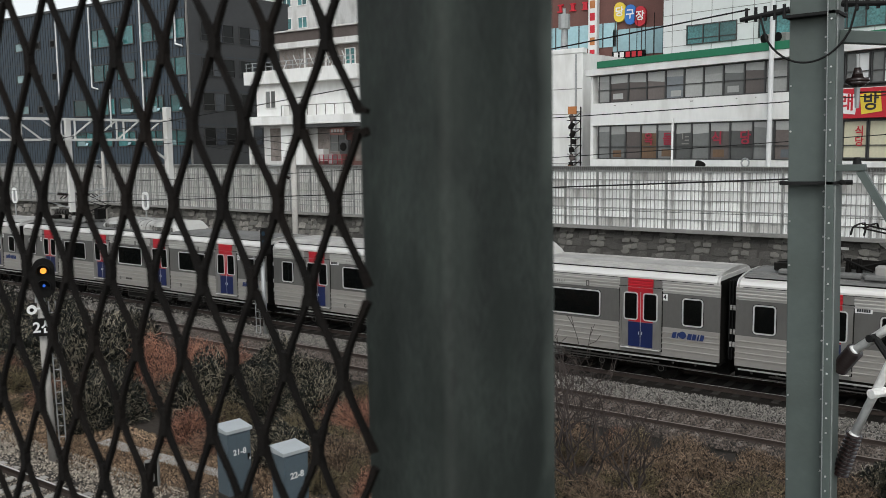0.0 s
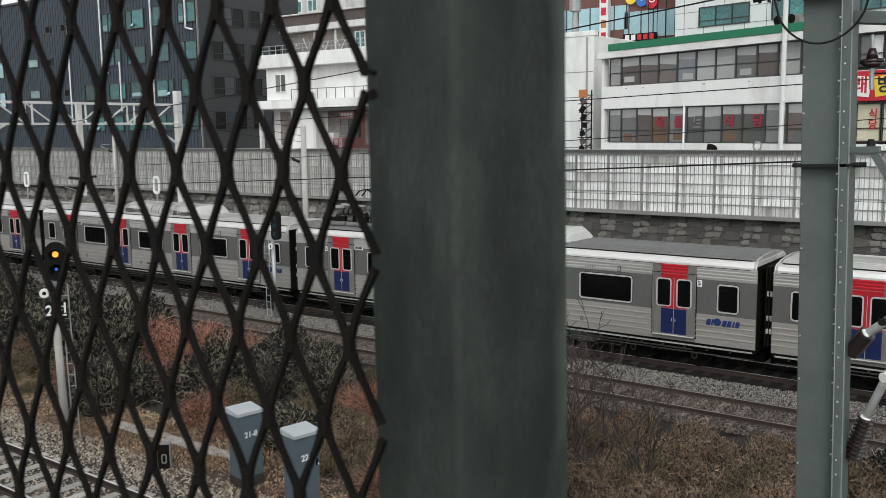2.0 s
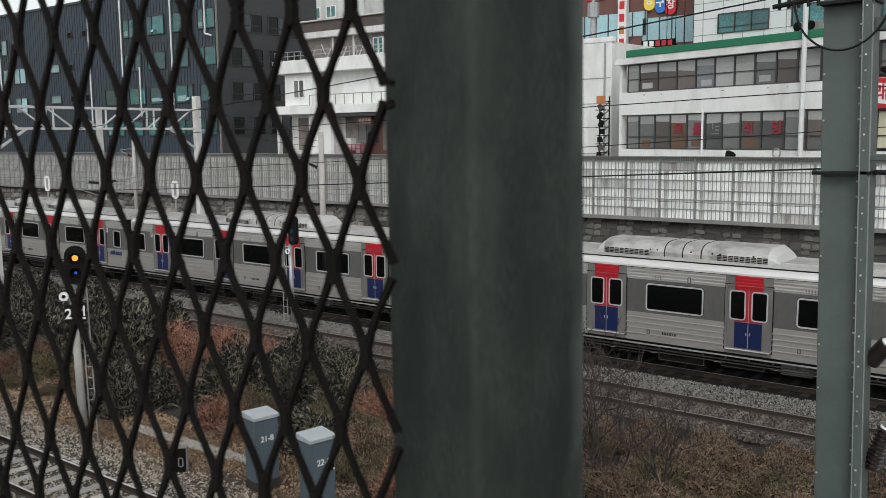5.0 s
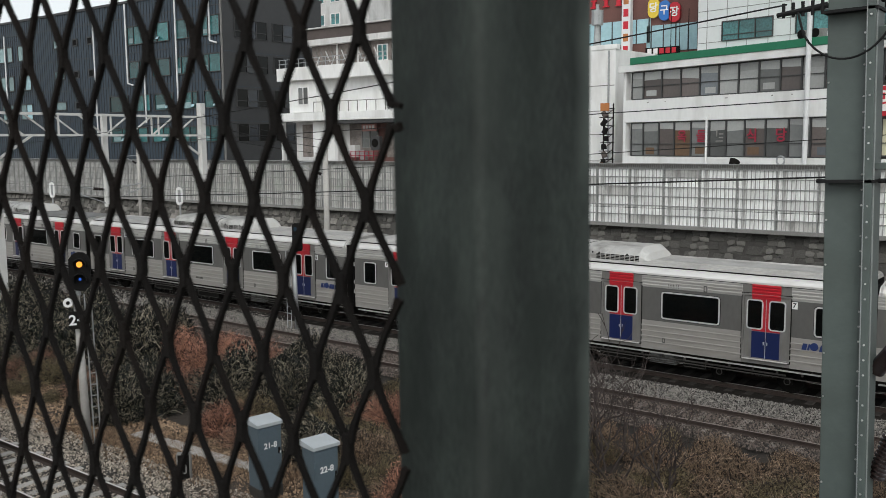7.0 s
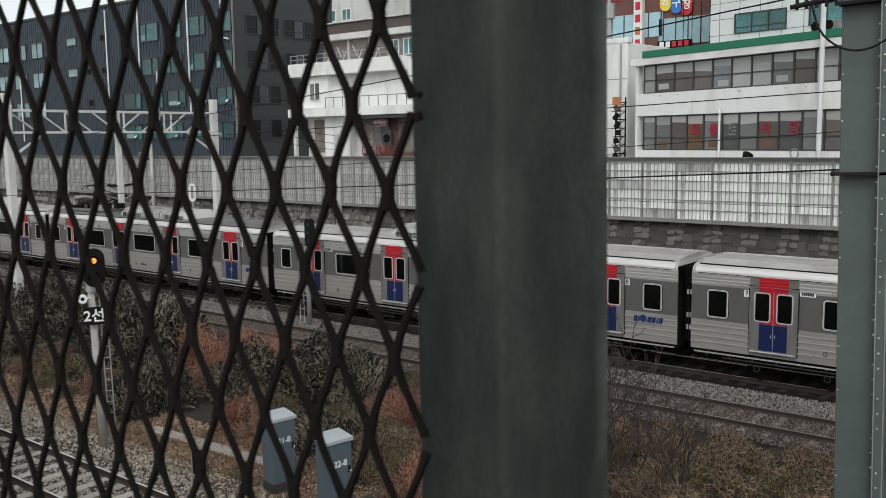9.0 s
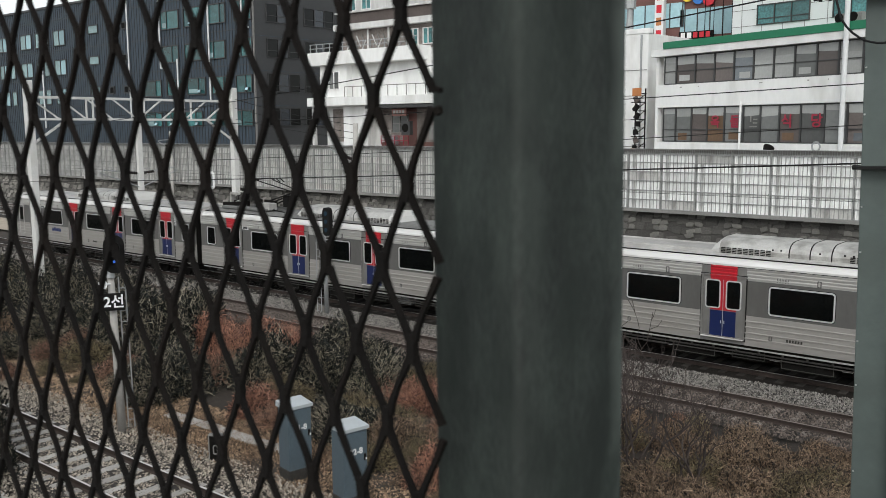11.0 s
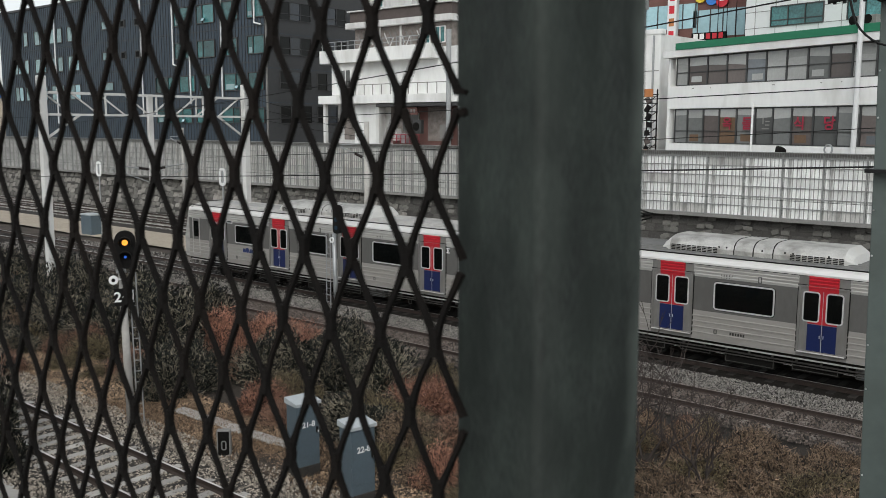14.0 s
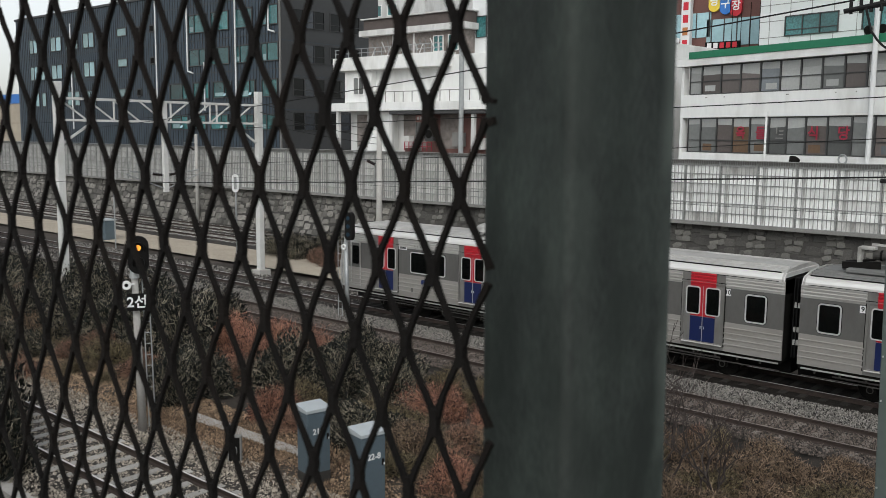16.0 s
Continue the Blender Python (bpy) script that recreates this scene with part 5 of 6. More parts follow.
# white panelled tower
tw = block("office_tower", "white panelled office tower with teal windows", (-24.2, 60.0), -12, 16, 12, 30, "panel_white")
for r in range(14):
    part("panel_joint", box(B(), (8, -0.006, 9.6 + r * 1.05), (16, 0.02, 0.035)), "coping", tw)
for c in range(11):
    part("panel_joint", box(B(), (0.75 + c * 1.5, -0.008, 15), (0.03, 0.02, 30)), "coping", tw)
for z in (12.35, 16.0):
    window_unit(tw, (3.75, -0.03, z), 3.7, 1.3, "pane_teal", 3, 0.3)
    window_unit(tw, (8.8, -0.03, z), 3.4, 1.3, "pane_teal", 3)
    window_unit(tw, (13.2, -0.03, z), 3.4, 1.3, "pane_teal", 3)


def black_block():
    b = thing("office_block", pose(-69, 55.5, 2.6), "charcoal metal-clad office block with teal windows and pale pipes", "building")
    z0, w, d, h = 2.6, 56.5, 13.0, 19.8
    part("wall", box(B(), (-w / 2, d / 2, h / 2), (w, d, h)), "cladding", b, "charcoal ribbed metal cladding")
    # upright seams of the cladding
    seam = None
    for i in range(112):
        x = -0.3 - i * 0.5
        if seam is None:
            seam = part("seam", box(B(), (0, -0.02, h / 2), (0.05, 0.05, h)), "cladding_side", b)
            seam.location.x = x
        else:
            same("seam", seam, (x, 0, 0), b)
    part("parapet", box(B(), (-w / 2, d / 2, h + 0.12), (w + 0.3, d + 0.3, 0.25)), "cladding_side", b)
    rng = random.Random(12)

    def facade_window(xa, xb, zc, h, main, side, split=0.66):
        """A dark-framed window with one large light, a narrow casement and a lighter reflection painted low in the
        glass.
        """
        w = part("window", frame_bm(xb - xa, h, 0.09, 0.16), "frame_dark", b)
        w.location = ((xa + xb) / 2, -0.07, zc - z0)
        inner = xb - xa - 0.18
        cut = -inner / 2 + inner * split
        part("pane", box(B(), ((-inner / 2 + cut) / 2, 0.02, 0), (cut + inner / 2 - 0.04, 0.02, h - 0.19)), main, w)
        part("mullion", box(B(), (cut, -0.01, 0), (0.08, 0.13, h - 0.18)), "frame_dark", w)
        part("pane", box(B(), ((cut + inner / 2) / 2, 0.02, 0), (inner / 2 - cut - 0.04, 0.02, h - 0.19)), side, w)
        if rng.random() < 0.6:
            part("blind", box(B(), ((-inner / 2 + cut) / 2, 0.006, -h * 0.26), ((cut + inner / 2) * rng.uniform(0.5, 0.85), 0.006, h * rng.uniform(0.2, 0.34))), rng.choice(("pane_reflect", "pane_reflect", "pane_teal")), w)
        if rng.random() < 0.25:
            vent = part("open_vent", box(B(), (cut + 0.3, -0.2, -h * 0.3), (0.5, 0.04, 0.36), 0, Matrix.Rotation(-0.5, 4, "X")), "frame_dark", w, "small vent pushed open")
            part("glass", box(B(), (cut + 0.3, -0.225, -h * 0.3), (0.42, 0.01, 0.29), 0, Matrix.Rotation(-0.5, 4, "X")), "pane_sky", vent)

    for zc, high, spans in ((19.05, 1.95, ((-15.3, -12.0), (-11.2, -8.1), (-7.2, -4.2), (-2.9, -0.2))), (15.55, 1.8, ((-15.3, -12.2), (-11.2, -8.1), (-7.3, -4.4), (-2.9, -0.2))),
                         (12.1, 1.75, ((-19.1, -15.6), (-14.6, -11.7), (-11.0, -7.8), (-6.8, -3.9), (-2.9, -0.4))), (8.8, 1.6, ((-19.1, -15.7), (-15.0, -12.4), (-11.6, -8.5), (-7.2, -4.2), (-3.1, -0.4)))):
        for xa, xb in spans:
            facade_window(xa, xb, zc, high, rng.choice(("pane_teal", "pane_teal", "pane_deep")), rng.choice(("pane_deep", "pane_teal")), rng.choice((0.62, 0.7, 0.34)))
        # paler lights further along, with the open sky's reflection painted in
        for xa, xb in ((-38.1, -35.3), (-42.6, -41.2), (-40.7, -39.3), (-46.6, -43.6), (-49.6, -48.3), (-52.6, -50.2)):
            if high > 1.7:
                window_unit(b, ((xa + xb) / 2, -0.07, zc - 0.3 - z0), xb - xa, 1.85, ("pane_reflect", "pane_sky") if xb - xa > 2 else ("pane_reflect",), 2 if xb - xa > 2 else 1, 0.0, "frame_dark", 0.09, 0.14)
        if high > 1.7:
            window_unit(b, (-28.9, -0.07, zc + 0.15 - z0), 2.2, 1.0, ("pane_reflect",), 1, 0.0, "frame_dark", 0.1, 0.12)
            for x in (-22.4, -25.4):
                window_unit(b, (x, -0.07, zc + 0.1 - z0), 1.0, 0.85, ("black",), 1, 0.0, "frame_dark", 0.12, 0.14)
    for zc in (17.3, 13.9, 10.5, 20.9):
        part("floor_joint", box(B(), (-w / 2, -0.03, zc - z0), (w, 0.06, 0.06)), "cladding_side", b)
    # right end face of darker panels
    part("end_wall", box(B(), (0.06, d / 2, h / 2), (0.12, d, h)), "cladding_side", b, "dark panelled end wall")
    for r, zc in enumerate((18.2, 14.9, 11.6, 8.3)):
        for y in (3.4, 8.2):
            wn_ = window_unit(b, (0, 0, 0), 4.1, 1.8, ("glass", "pane_night", "glass"), 3, 0.35, "frame_dark", 0.07, 0.12)
            wn_.matrix_basis = pose(0.16, y, zc + 0.6 - z0, 0, 0, 90)
    for zc in (16.6, 13.3, 10.0):
        part("panel_joint", box(B(), (0.125, d / 2, zc - z0), (0.02, d, 0.05)), "cladding", b)
    part("corner_trim", box(B(), (0.0, -0.05, h / 2), (0.12, 0.2, h)), "coping", b, "pale corner trim")
    for i, (x, za, zb) in enumerate(((-6.9, 10.5, 23), (-15.4, 14.2, 23), (-12.4, 10, 15), (-1.6, 17.6, 23), (-21.5, 9, 22), (-41, 8, 21))):
        p = part("drain_pipe", rod(B(), (x, -0.2, za - z0), (x, -0.2, min(zb, 22.3) - z0), 0.085, seg=8), "panel_white", b, "pale drain pipe")
        if i in (1, 3):
            part("elbow", rod(B(), (x, -0.2, za - z0), (x + 1.0, -0.2, za - z0 - 0.25), 0.085, seg=8), "panel_white", p)
    return b


black_block()


def old_house():
    b = thing("terraced_house", pose(-59.5, 54.0, 2.6), "stained white plaster house with balconies and a brown penthouse", "building")
    z0 = 2.6
    def bx(name, x0, x1, y0, y1, za, zb, mt, label="", bev=0.02):
        return part(name, box(B(), ((x0 + x1) / 2, (y0 + y1) / 2, (za + zb) / 2 - z0), (x1 - x0, y1 - y0, zb - za), bev), mt, b, label)
    bx("wall", 0.8, 7.4, 1.0, 9, 2.6, 9.6, "plaster_old")
    bx("wall", 7.4, 17, 1.0, 9, 2.6, 9.6, "brick", "dark red brick ground floor")
    bx("wall", 0.8, 17, 0.6, 9, 9.6, 14.0, "plaster")
    bx("balcony_slab", 0.0, 17.2, -0.6, 1.0, 9.65, 10.35, "plaster", "white balcony slab")
    bx("balcony_slab", 0.0, 12.9, -0.4, 1.0, 13.1, 14.2, "plaster", "white upper balcony band")
    bx("bay", 1.1, 4.4, 0.0, 1.0, 10.4, 13.1, "plaster")
    bx("penthouse", 2.2, 13.2, 1.8, 9, 14.0, 16.1, "penthouse", "brown rendered penthouse", 0.03)
    bx("roof_slab", 1.6, 13.6, 1.2, 9.5, 16.1, 16.6, "plaster_old")
    bx("roof_slab", 1.9, 13.4, 1.5, 9.3, 16.6, 17.5, "fascia_brown", "brown roof fascia")
    bx("roof_cap", 1.7, 13.6, 1.3, 9.4, 17.5, 17.62, "plaster_old")
    for i in range(12):
        x = 2.6 + i * 0.62
        for k, (dx, za, zb) in enumerate(((0.5, 14.35, 15.2), (-0.5, 14.7, 15.6))):
            part("ornament", bar(B(), (x + 0.3 - dx / 2, 1.77, za - z0), (x + 0.3 + dx / 2, 1.77, zb - z0), 0.05, 0.09), "coping" if (i + k) % 3 else "plaster_old", b, "grey relief ornament")
    for x in (5.2, 7.6):
        bx("pilaster", x, x + 0.18, 1.68, 1.8, 14.0, 16.1, "plaster_old")
    for i in range(16):
        part("baluster", bar(B(), (0.3 + i * 0.8, -0.3, 14.2 - z0), (0.3 + i * 0.8, -0.3, 14.9 - z0), 0.05, 0.05), "galv", b)
    for z in (14.55, 14.9):
        part("rail", bar(B(), (0.2, -0.3, z - z0), (12.6, -0.3, z - z0), 0.05, 0.05), "galv", b)
    for i in range(13):
        part("baluster", bar(B(), (4.6 + i * 1.0, -0.5, 10.35 - z0), (4.6 + i * 1.0, -0.5, 11.2 - z0), 0.05, 0.05), "coping", b)
    part("rail", bar(B(), (4.6, -0.5, 11.2 - z0), (17, -0.5, 11.2 - z0), 0.06, 0.06), "coping", b)
    window_unit(b, (2.9, -0.04, 11.8 - z0), 1.3, 1.5, "pane", 2, 0, "plaster")
    for x in (10.4, 12.0):
        window_unit(b, (x, 1.76, 15.1 - z0), 1.1, 1.3, "pane_teal", 2, 0, "plaster")
    for x, w in ((2.3, 1.3), (8.6, 2.6), (12.5, 2.2)):
        bx("doorway", x - w / 2, x + w / 2, 0.95, 1.1, 6.6, 9.4, "penthouse", "dark brown shopfront", 0.005)
    bx("wall_patch", 3.6, 6.6, 0.3, 1.2, 6.2, 9.6, "plaster")
    for x in (0.5, 7.0, 15.8):
        part("pillar", bar(B(), (x, -0.2, 3.4), (x, -0.2, 7.1), 0.3, 0.3), "plaster_old", b)
    u = bx("outdoor_unit", 11.0, 11.9, -0.5, -0.1, 7.2, 8.3, "frame_dark", "dark outdoor air-conditioning unit")
    part("fan_grille", rod(B(), (11.45, -0.52, 7.75 - z0), (11.45, -0.54, 7.75 - z0), 0.34, seg=16), "under", u)
    for q, (xa, xb, za, zb, mt) in enumerate(((7.9, 8.5, 6.6, 7.6, "plaster_old"), (13.2, 14.1, 6.8, 7.9, "coping"), (9.0, 9.5, 6.4, 7.2, "galv"), (15.3, 16.2, 6.6, 7.5, "plaster_old"))):
        bx("vent_box", xa, xb, 0.3, 0.96, za, zb, mt)
    window_unit(b, (9.6, 0.93, 8.1 - z0), 1.8, 1.5, "pane", 2, 0.5, "coping")
    for k in range(7):
        part("railing_bar", bar(B(), (8.2 + k * 0.5, 0.1, 6.4 - z0), (8.2 + k * 0.5, 0.1, 7.1 - z0), 0.05, 0.05), "letter", b, "faded red railing")
    for z in (6.75, 7.1):
        part("railing_bar", bar(B(), (8.2, 0.1, z - z0), (11.2, 0.1, z - z0), 0.05, 0.05), "letter", b, "faded red railing")
    # Dark strip added for the shade beneath the balcony slab.
    bx("awning", 7.0, 17.0, -0.55, 0.9, 9.35, 9.6, "frame_dark", "dark strip painted as shade below the balcony slab")
    sg = bx("sign_board", 9.8, 11.3, -0.3, -0.1, 8.7, 9.3, "brick", "small red sign board")
    bm = B()
    for i in range(4):
        box(bm, (10.1 + i * 0.32, -0.31, 9.0 - z0), (0.2, 0.02, 0.3))
    part("sign_mark", bm, "coping", sg)
    part("gutter_pipe", rod(B(), (15.0, -0.75, 3.6), (15.0, -0.75, 12.5), 0.2, seg=10), "galv", b, "grey standpipe")
    return b


old_house()
nb = block("pale_building", "pale blue-white plastered building with small windows", (-46.6, 57.0), 0, 9, 8, 22, "panel_white")
window_unit(nb, (1.0, -0.03, 13.7), 1.1, 1.7, "pane_teal", 1)
fl = block("apartment_building", "pale grey apartment block far behind the houses", (-92, 86), 0, 14, 10, 34, "plaster_old")
for r in range(4):
    for x in (5.4, 8.2):
        window_unit(fl, (x, -0.03, 18.4 + r * 2.9), 1.7, 1.5, "pane_teal", 2, 0, "plaster", 0.1)
sh = block("warehouse", "low tan warehouse with a dark blue roof band", (-150, 57), 0, 22.5, 10, 9.0, "sand")
part("roof_band", box(B(), (11.2, 5, 9.6), (22.6, 10.2, 1.3)), "sign_blue", sh)
part("parapet_wall", box(B(), (-62, 47.6, 3.3), (130, 0.25, 1.4)), "coping", None, "low stained street parapet")
tagged(bpy.data.objects["parapet_wall"], category="wall", kind="structure")


# ---- railway equipment ----
def gantry():
    g = thing("portal_gantry", pose(-40.7, 0, -0.42), "white painted lattice portal gantry spanning the tracks", "gantry")
    z0 = -0.42
    for y in (19.7, 31.1):
        c = part("column", box(B(), (0, y, 5.2), (0.34, 0.34, 10.4), 0.02), "gantry", g, "pale square column")
        part("footing", box(B(), (0, y, 0.2), (0.8, 0.8, 0.5), 0.03), "concrete", g)
    for z in (8.65, 9.65):
        for x in (-0.3, 0.3):
            part("chord", bar(B(), (x, 19.9, z), (x, 30.9, z), 0.1, 0.1), "gantry", g)
    n = 8
    for i in range(n):
        ya, yb = 19.9 + i * 11 / n, 19.9 + (i + 1) * 11 / n
        for x in (-0.3,):
            up = i < n / 2
            part("diagonal", bar(B(), (x, ya, 9.65 if up else 8.65), (x, yb, 8.65 if up else 9.65), 0.07, 0.07), "gantry", g)
    for i in (2, 4, 6):
        for x in (-0.3, 0.3):
            part("upright", bar(B(), (x, 19.9 + i * 11 / n, 8.65), (x, 19.9 + i * 11 / n, 9.65), 0.07, 0.07), "gantry", g)
    for y, s in ((19.9, 1), (30.9, -1)):
        part("knee_brace", bar(B(), (0, y, 7.6), (0, y + s * 1.6, 8.65), 0.1, 0.1), "gantry", g)
    dr = part("drop_post", box(B(), (0, 25.2, 7.4), (0.2, 0.26, 4.6), 0.01), "gantry", g, "white drop post")
    for s, zz in ((1, 5.95), (-1, 5.95)):
        bm = B()
        rod(bm, (0, 25.2, zz), (0, 25.2 + s * 2.0, zz + 0.25), 0.035)
        rod(bm, (0, 25.2, zz - 0.7), (0, 25.2 + s * 2.2, zz + 0.1), 0.03)
        part("cantilever", bm, "galv", g)
        bm = B()
        insulator(bm, (0, 25.2 + s * 0.2, zz + 0.02), (0, 25.2 + s * 0.75, zz + 0.09), 0.08, 6)
        part("insulator", bm, "porcelain", g)
    return g


gantry()


def pole(name, x, y, h, r, label, arm=0.0, mt="concrete"):
    p = thing(name, pose(x, y, -0.42), label, "pole", "overhead line poles")
    part("shaft", rod(B(), (0, 0, 0), (0, 0, h), r, r * 0.8, 12), mt, p, smooth=True)
    if arm:
        bm = B()
        rod(bm, (0, 0, 6.5), (arm, 0, 7.1), 0.035)
        rod(bm, (0, 0, 7.3), (arm, 0, 7.2), 0.03)
        part("cantilever", bm, "galv", p)
        bm = B()
        insulator(bm, (arm * 0.15, 0, 6.6), (arm * 0.45, 0, 6.78), 0.08, 6)
        part("insulator", bm, "porcelain", p)
    return p


pole("line_pole", -32.3, 32.2, 8.4, 0.17, "slender pale concrete overhead line pole", -1.9)
pole("line_pole", -68, 45.2, 8.0, 0.16, "slender pale concrete overhead line pole", -1.9)
pole("line_pole", -92, 32.2, 9.6, 0.2, "slender pale concrete overhead line pole", -1.9)
for x in (-57.6, -43.6):
    sgn = thing("track_sign", pose(x, 31.6, -0.42), "white oval trackside sign on a thin post", "sign")
    part("post", rod(B(), (0, 0, 0), (0, 0, 5.8), 0.05), "galv", sgn)
    part("plate", ring_bm(0.62, 1.05, 0.25, 0.16, 0.05, 0, 5.2, 0), "white", sgn, "white oval plate")
hut = thing("relay_cabinet", pose(-62.3, 33.4, -0.42), "small faded blue relay cabinets beside the track", "cabinet")
part("cabinet", box(B(), (0, 0, 0.85), (1.5, 0.9, 1.5), 0.04), "cabinet", hut)
part("lid", box(B(), (0, 0, 1.65), (1.6, 1.0, 0.1), 0.02), "cabinet_lid", hut)
part("plinth", box(B(), (0, 0, 0.08), (1.6, 1.0, 0.18)), "concrete", hut)


def signal_post():
    s = thing("track_signal", pose(-21.38, 12.3, -0.42, 0, 0, 56), "pale railway signal post with lit amber lamp and sign", "signal")
    part("post", rod(B(), (0, 0, 0), (-0.09, 0.1, 4.42), 0.115, 0.085, 12), "concrete", s, "pale concrete post", True)
    bm = B()
    rod(bm, (-0.09, 0.06, 4.3), (-0.09, 0.06, 4.5), 0.13, 0.10, 12)
    rod(bm, (-0.09, 0.06, 4.25), (0.05, 0.06, 4.6), 0.04)
    part("cap", bm, "galv", s)
    hd = part("head", plate_bm(0.52, 1.0, 0.25, 0.14, 0.04, 4.93, 0.0), "black", s, "black oval signal head")
    for i, (z, mt) in enumerate(((5.12, "lens_amber"), (4.74, "lens_blue"))):
        part("lamp", rod(B(), (0.04, -0.14, z), (0.04, -0.16, z), 0.075 if i == 0 else 0.035, seg=16), mt, hd, "glowing amber lamp" if i == 0 else "small blue lamp")
        bm = B()
        rows = [[bm.verts.new((0.04 + rr * math.cos(radians(-30 + k * 24)), yy, z + rr * math.sin(radians(-30 + k * 24)))) for rr, yy in ((0.15, -0.14), (0.15, -0.34), (0.163, -0.34), (0.163, -0.14))] for k in range(11)]
        for ra, rc in zip(rows, rows[1:]):
            for k in range(4):
                bm.faces.new((ra[k], ra[(k + 1) % 4], rc[(k + 1) % 4], rc[k]))
        bmesh.ops.recalc_face_normals(bm, faces=bm.faces[:])
        part("hood", bm, "black", hd)
    pl = part("number_board", box(B(), (-0.02, -0.14, 3.68), (0.52, 0.03, 0.46), 0.004), "black", s, "black board with white writing")
    text("writing", "2선", 0.37, "white", pl, pose(-0.02, -0.158, 3.67, 90, 0, 0))
    bm = B()
    for dx in (0.16, 0.32):
        rod(bm, (dx, 0.1, 0.2), (dx - 0.06, 0.1, 4.3), 0.018)
    for i in range(13):
        rod(bm, (0.16 - 0.0045 * i, 0.1, 0.4 + i * 0.3), (0.32 - 0.0045 * i, 0.1, 0.4 + i * 0.3), 0.012)
    part("ladder", bm, "galv", s, "thin steel ladder")
    bm = B()
    rod(bm, (-0.28, -0.1, 4.14), (-0.28, -0.16, 4.14), 0.12, 0.12, 12)
    rod(bm, (-0.28, -0.08, 4.14), (-0.08, 0.04, 4.14), 0.025)
    lamp = part("small_lamp", bm, "white", s)
    part("lens", rod(B(), (-0.28, -0.16, 4.14), (-0.28, -0.165, 4.14), 0.05, seg=10), "under", lamp)
    return s


signal_post()


def far_signal():
    s = thing("track_signal", pose(-27.7, 25.9, -0.42), "dark three-lamp railway signal on a grey post", "signal")
    part("post", rod(B(), (-0.2, 0, 0), (-0.3, 0, 3.6), 0.1, 0.09, 12), "galv", s, smooth=True)
    hd = part("head", plate_bm(0.42, 1.2, 0.18, 0.2, 0.05, 4.25, 0), "black", s, "black signal head")
    for z in (3.9, 4.25, 4.6):
        part("lamp", rod(B(), (0.05, -0.2, z), (0.05, -0.22, z), 0.1, seg=12), "lens_dark", hd)
    bm = B()
    rod(bm, (-0.3, 0, 3.6), (0.05, 0.05, 4.0), 0.05)
    for dx in (-0.8, -0.55):
        rod(bm, (dx, 0, 0), (dx, 0, 3.6), 0.02)
    for i in range(11):
        rod(bm, (-0.8, 0, 0.3 + i * 0.3), (-0.55, 0, 0.3 + i * 0.3), 0.014)
    part("ladder", bm, "galv", s)
    part("small_lamp", ring_bm(0.24, 0.24, 0.1, 0.05, 0.06, -0.3, 3.35, -0.1), "white", s)
    return s


far_signal()


def cabinet(x, y, rz, h, words, label):
    c = thing("track_cabinet", pose(x, y, -0.14, 0, 0, rz), label, "cabinet", "trackside cabinets")
    part("plinth", box(B(), (0, 0, -0.06), (0.62, 0.50, 0.28), 0.02), "grime", c)
    body = part("body", box(B(), (0, 0, 0.15 + h / 2), (0.60, 0.48, h + 0.18), 0.015), "cabinet", c)
    bm = B()
    v = [bm.verts.new(p) for p in ((-0.335, -0.275, 0.24 + h), (0.335, -0.275, 0.24 + h), (0.335, 0.275, 0.24 + h), (-0.335, 0.275, 0.24 + h),
                                   (-0.335, -0.275, 0.31 + h), (0.335, -0.275, 0.31 + h), (0.33, 0.275, 0.37 + h), (-0.33, 0.275, 0.37 + h))]
    for q in ((3, 2, 1, 0), (4, 5, 6, 7), (0, 1, 5, 4), (1, 2, 6, 5), (2, 3, 7, 6), (3, 0, 4, 7)):
        bm.faces.new([v[i] for i in q])
    part("lid", bm, "cabinet_lid", c, "pale sloping lid")
    d = part("door", box(B(), (0, -0.247, 0.24 + h / 2), (0.53, 0.016, h - 0.1), 0.004), "cabinet", c)
    part("handle", box(B(), (0.22, -0.265, 0.24 + h * 0.52), (0.05, 0.03, 0.14), 0.005), "black", d)
    part("lock", box(B(), (0.24, -0.27, 0.24 + h * 0.49), (0.03, 0.03, 0.05), 0.004), "white", d)
    text("writing", words, 0.185, "white", d, pose(0.0, -0.257, 0.24 + h * 0.64, 90, 0, 0))
    for zz in (0.3, 0.75):
        part("hinge", box(B(), (-0.3, -0.25, 0.24 + h * zz), (0.03, 0.03, 0.12)), "cabinet", d)
    return c


cabinet(-15.38, 13.17, 79, 1.28, "21-8", "blue-grey trackside cabinet with a pale lid and white number")
cabinet(-13.28, 12.87, 79, 1.28, "22-8", "blue-grey trackside cabinet with a pale lid and white number")
# cable trough lids and a point marker on the gravel
tr = thing("cable_trough", pose(-18.0, 14.1, -0.42, 0, 0, 2), "pale concrete cable trough with loose lids", "trough")
for i in range(7):
    part("lid", box(B(), (-3.4 + i * 0.72 + random.uniform(-0.02, 0.02), random.uniform(-0.03, 0.03), 0.08), (0.68, 0.42, 0.09), 0.01), "concrete", tr)
mk = thing("track_marker", pose(-17.73, 12.65, -0.40, 0, 0, 42), "small pale concrete track marker with a dark face", "marker")
part("block", box(B(), (0, 0, 0.37), (0.34, 0.16, 0.74), 0.02), "coping", mk)
part("mark", box(B(), (0.0, -0.084, 0.40), (0.27, 0.012, 0.6), 0.003), "under", mk)
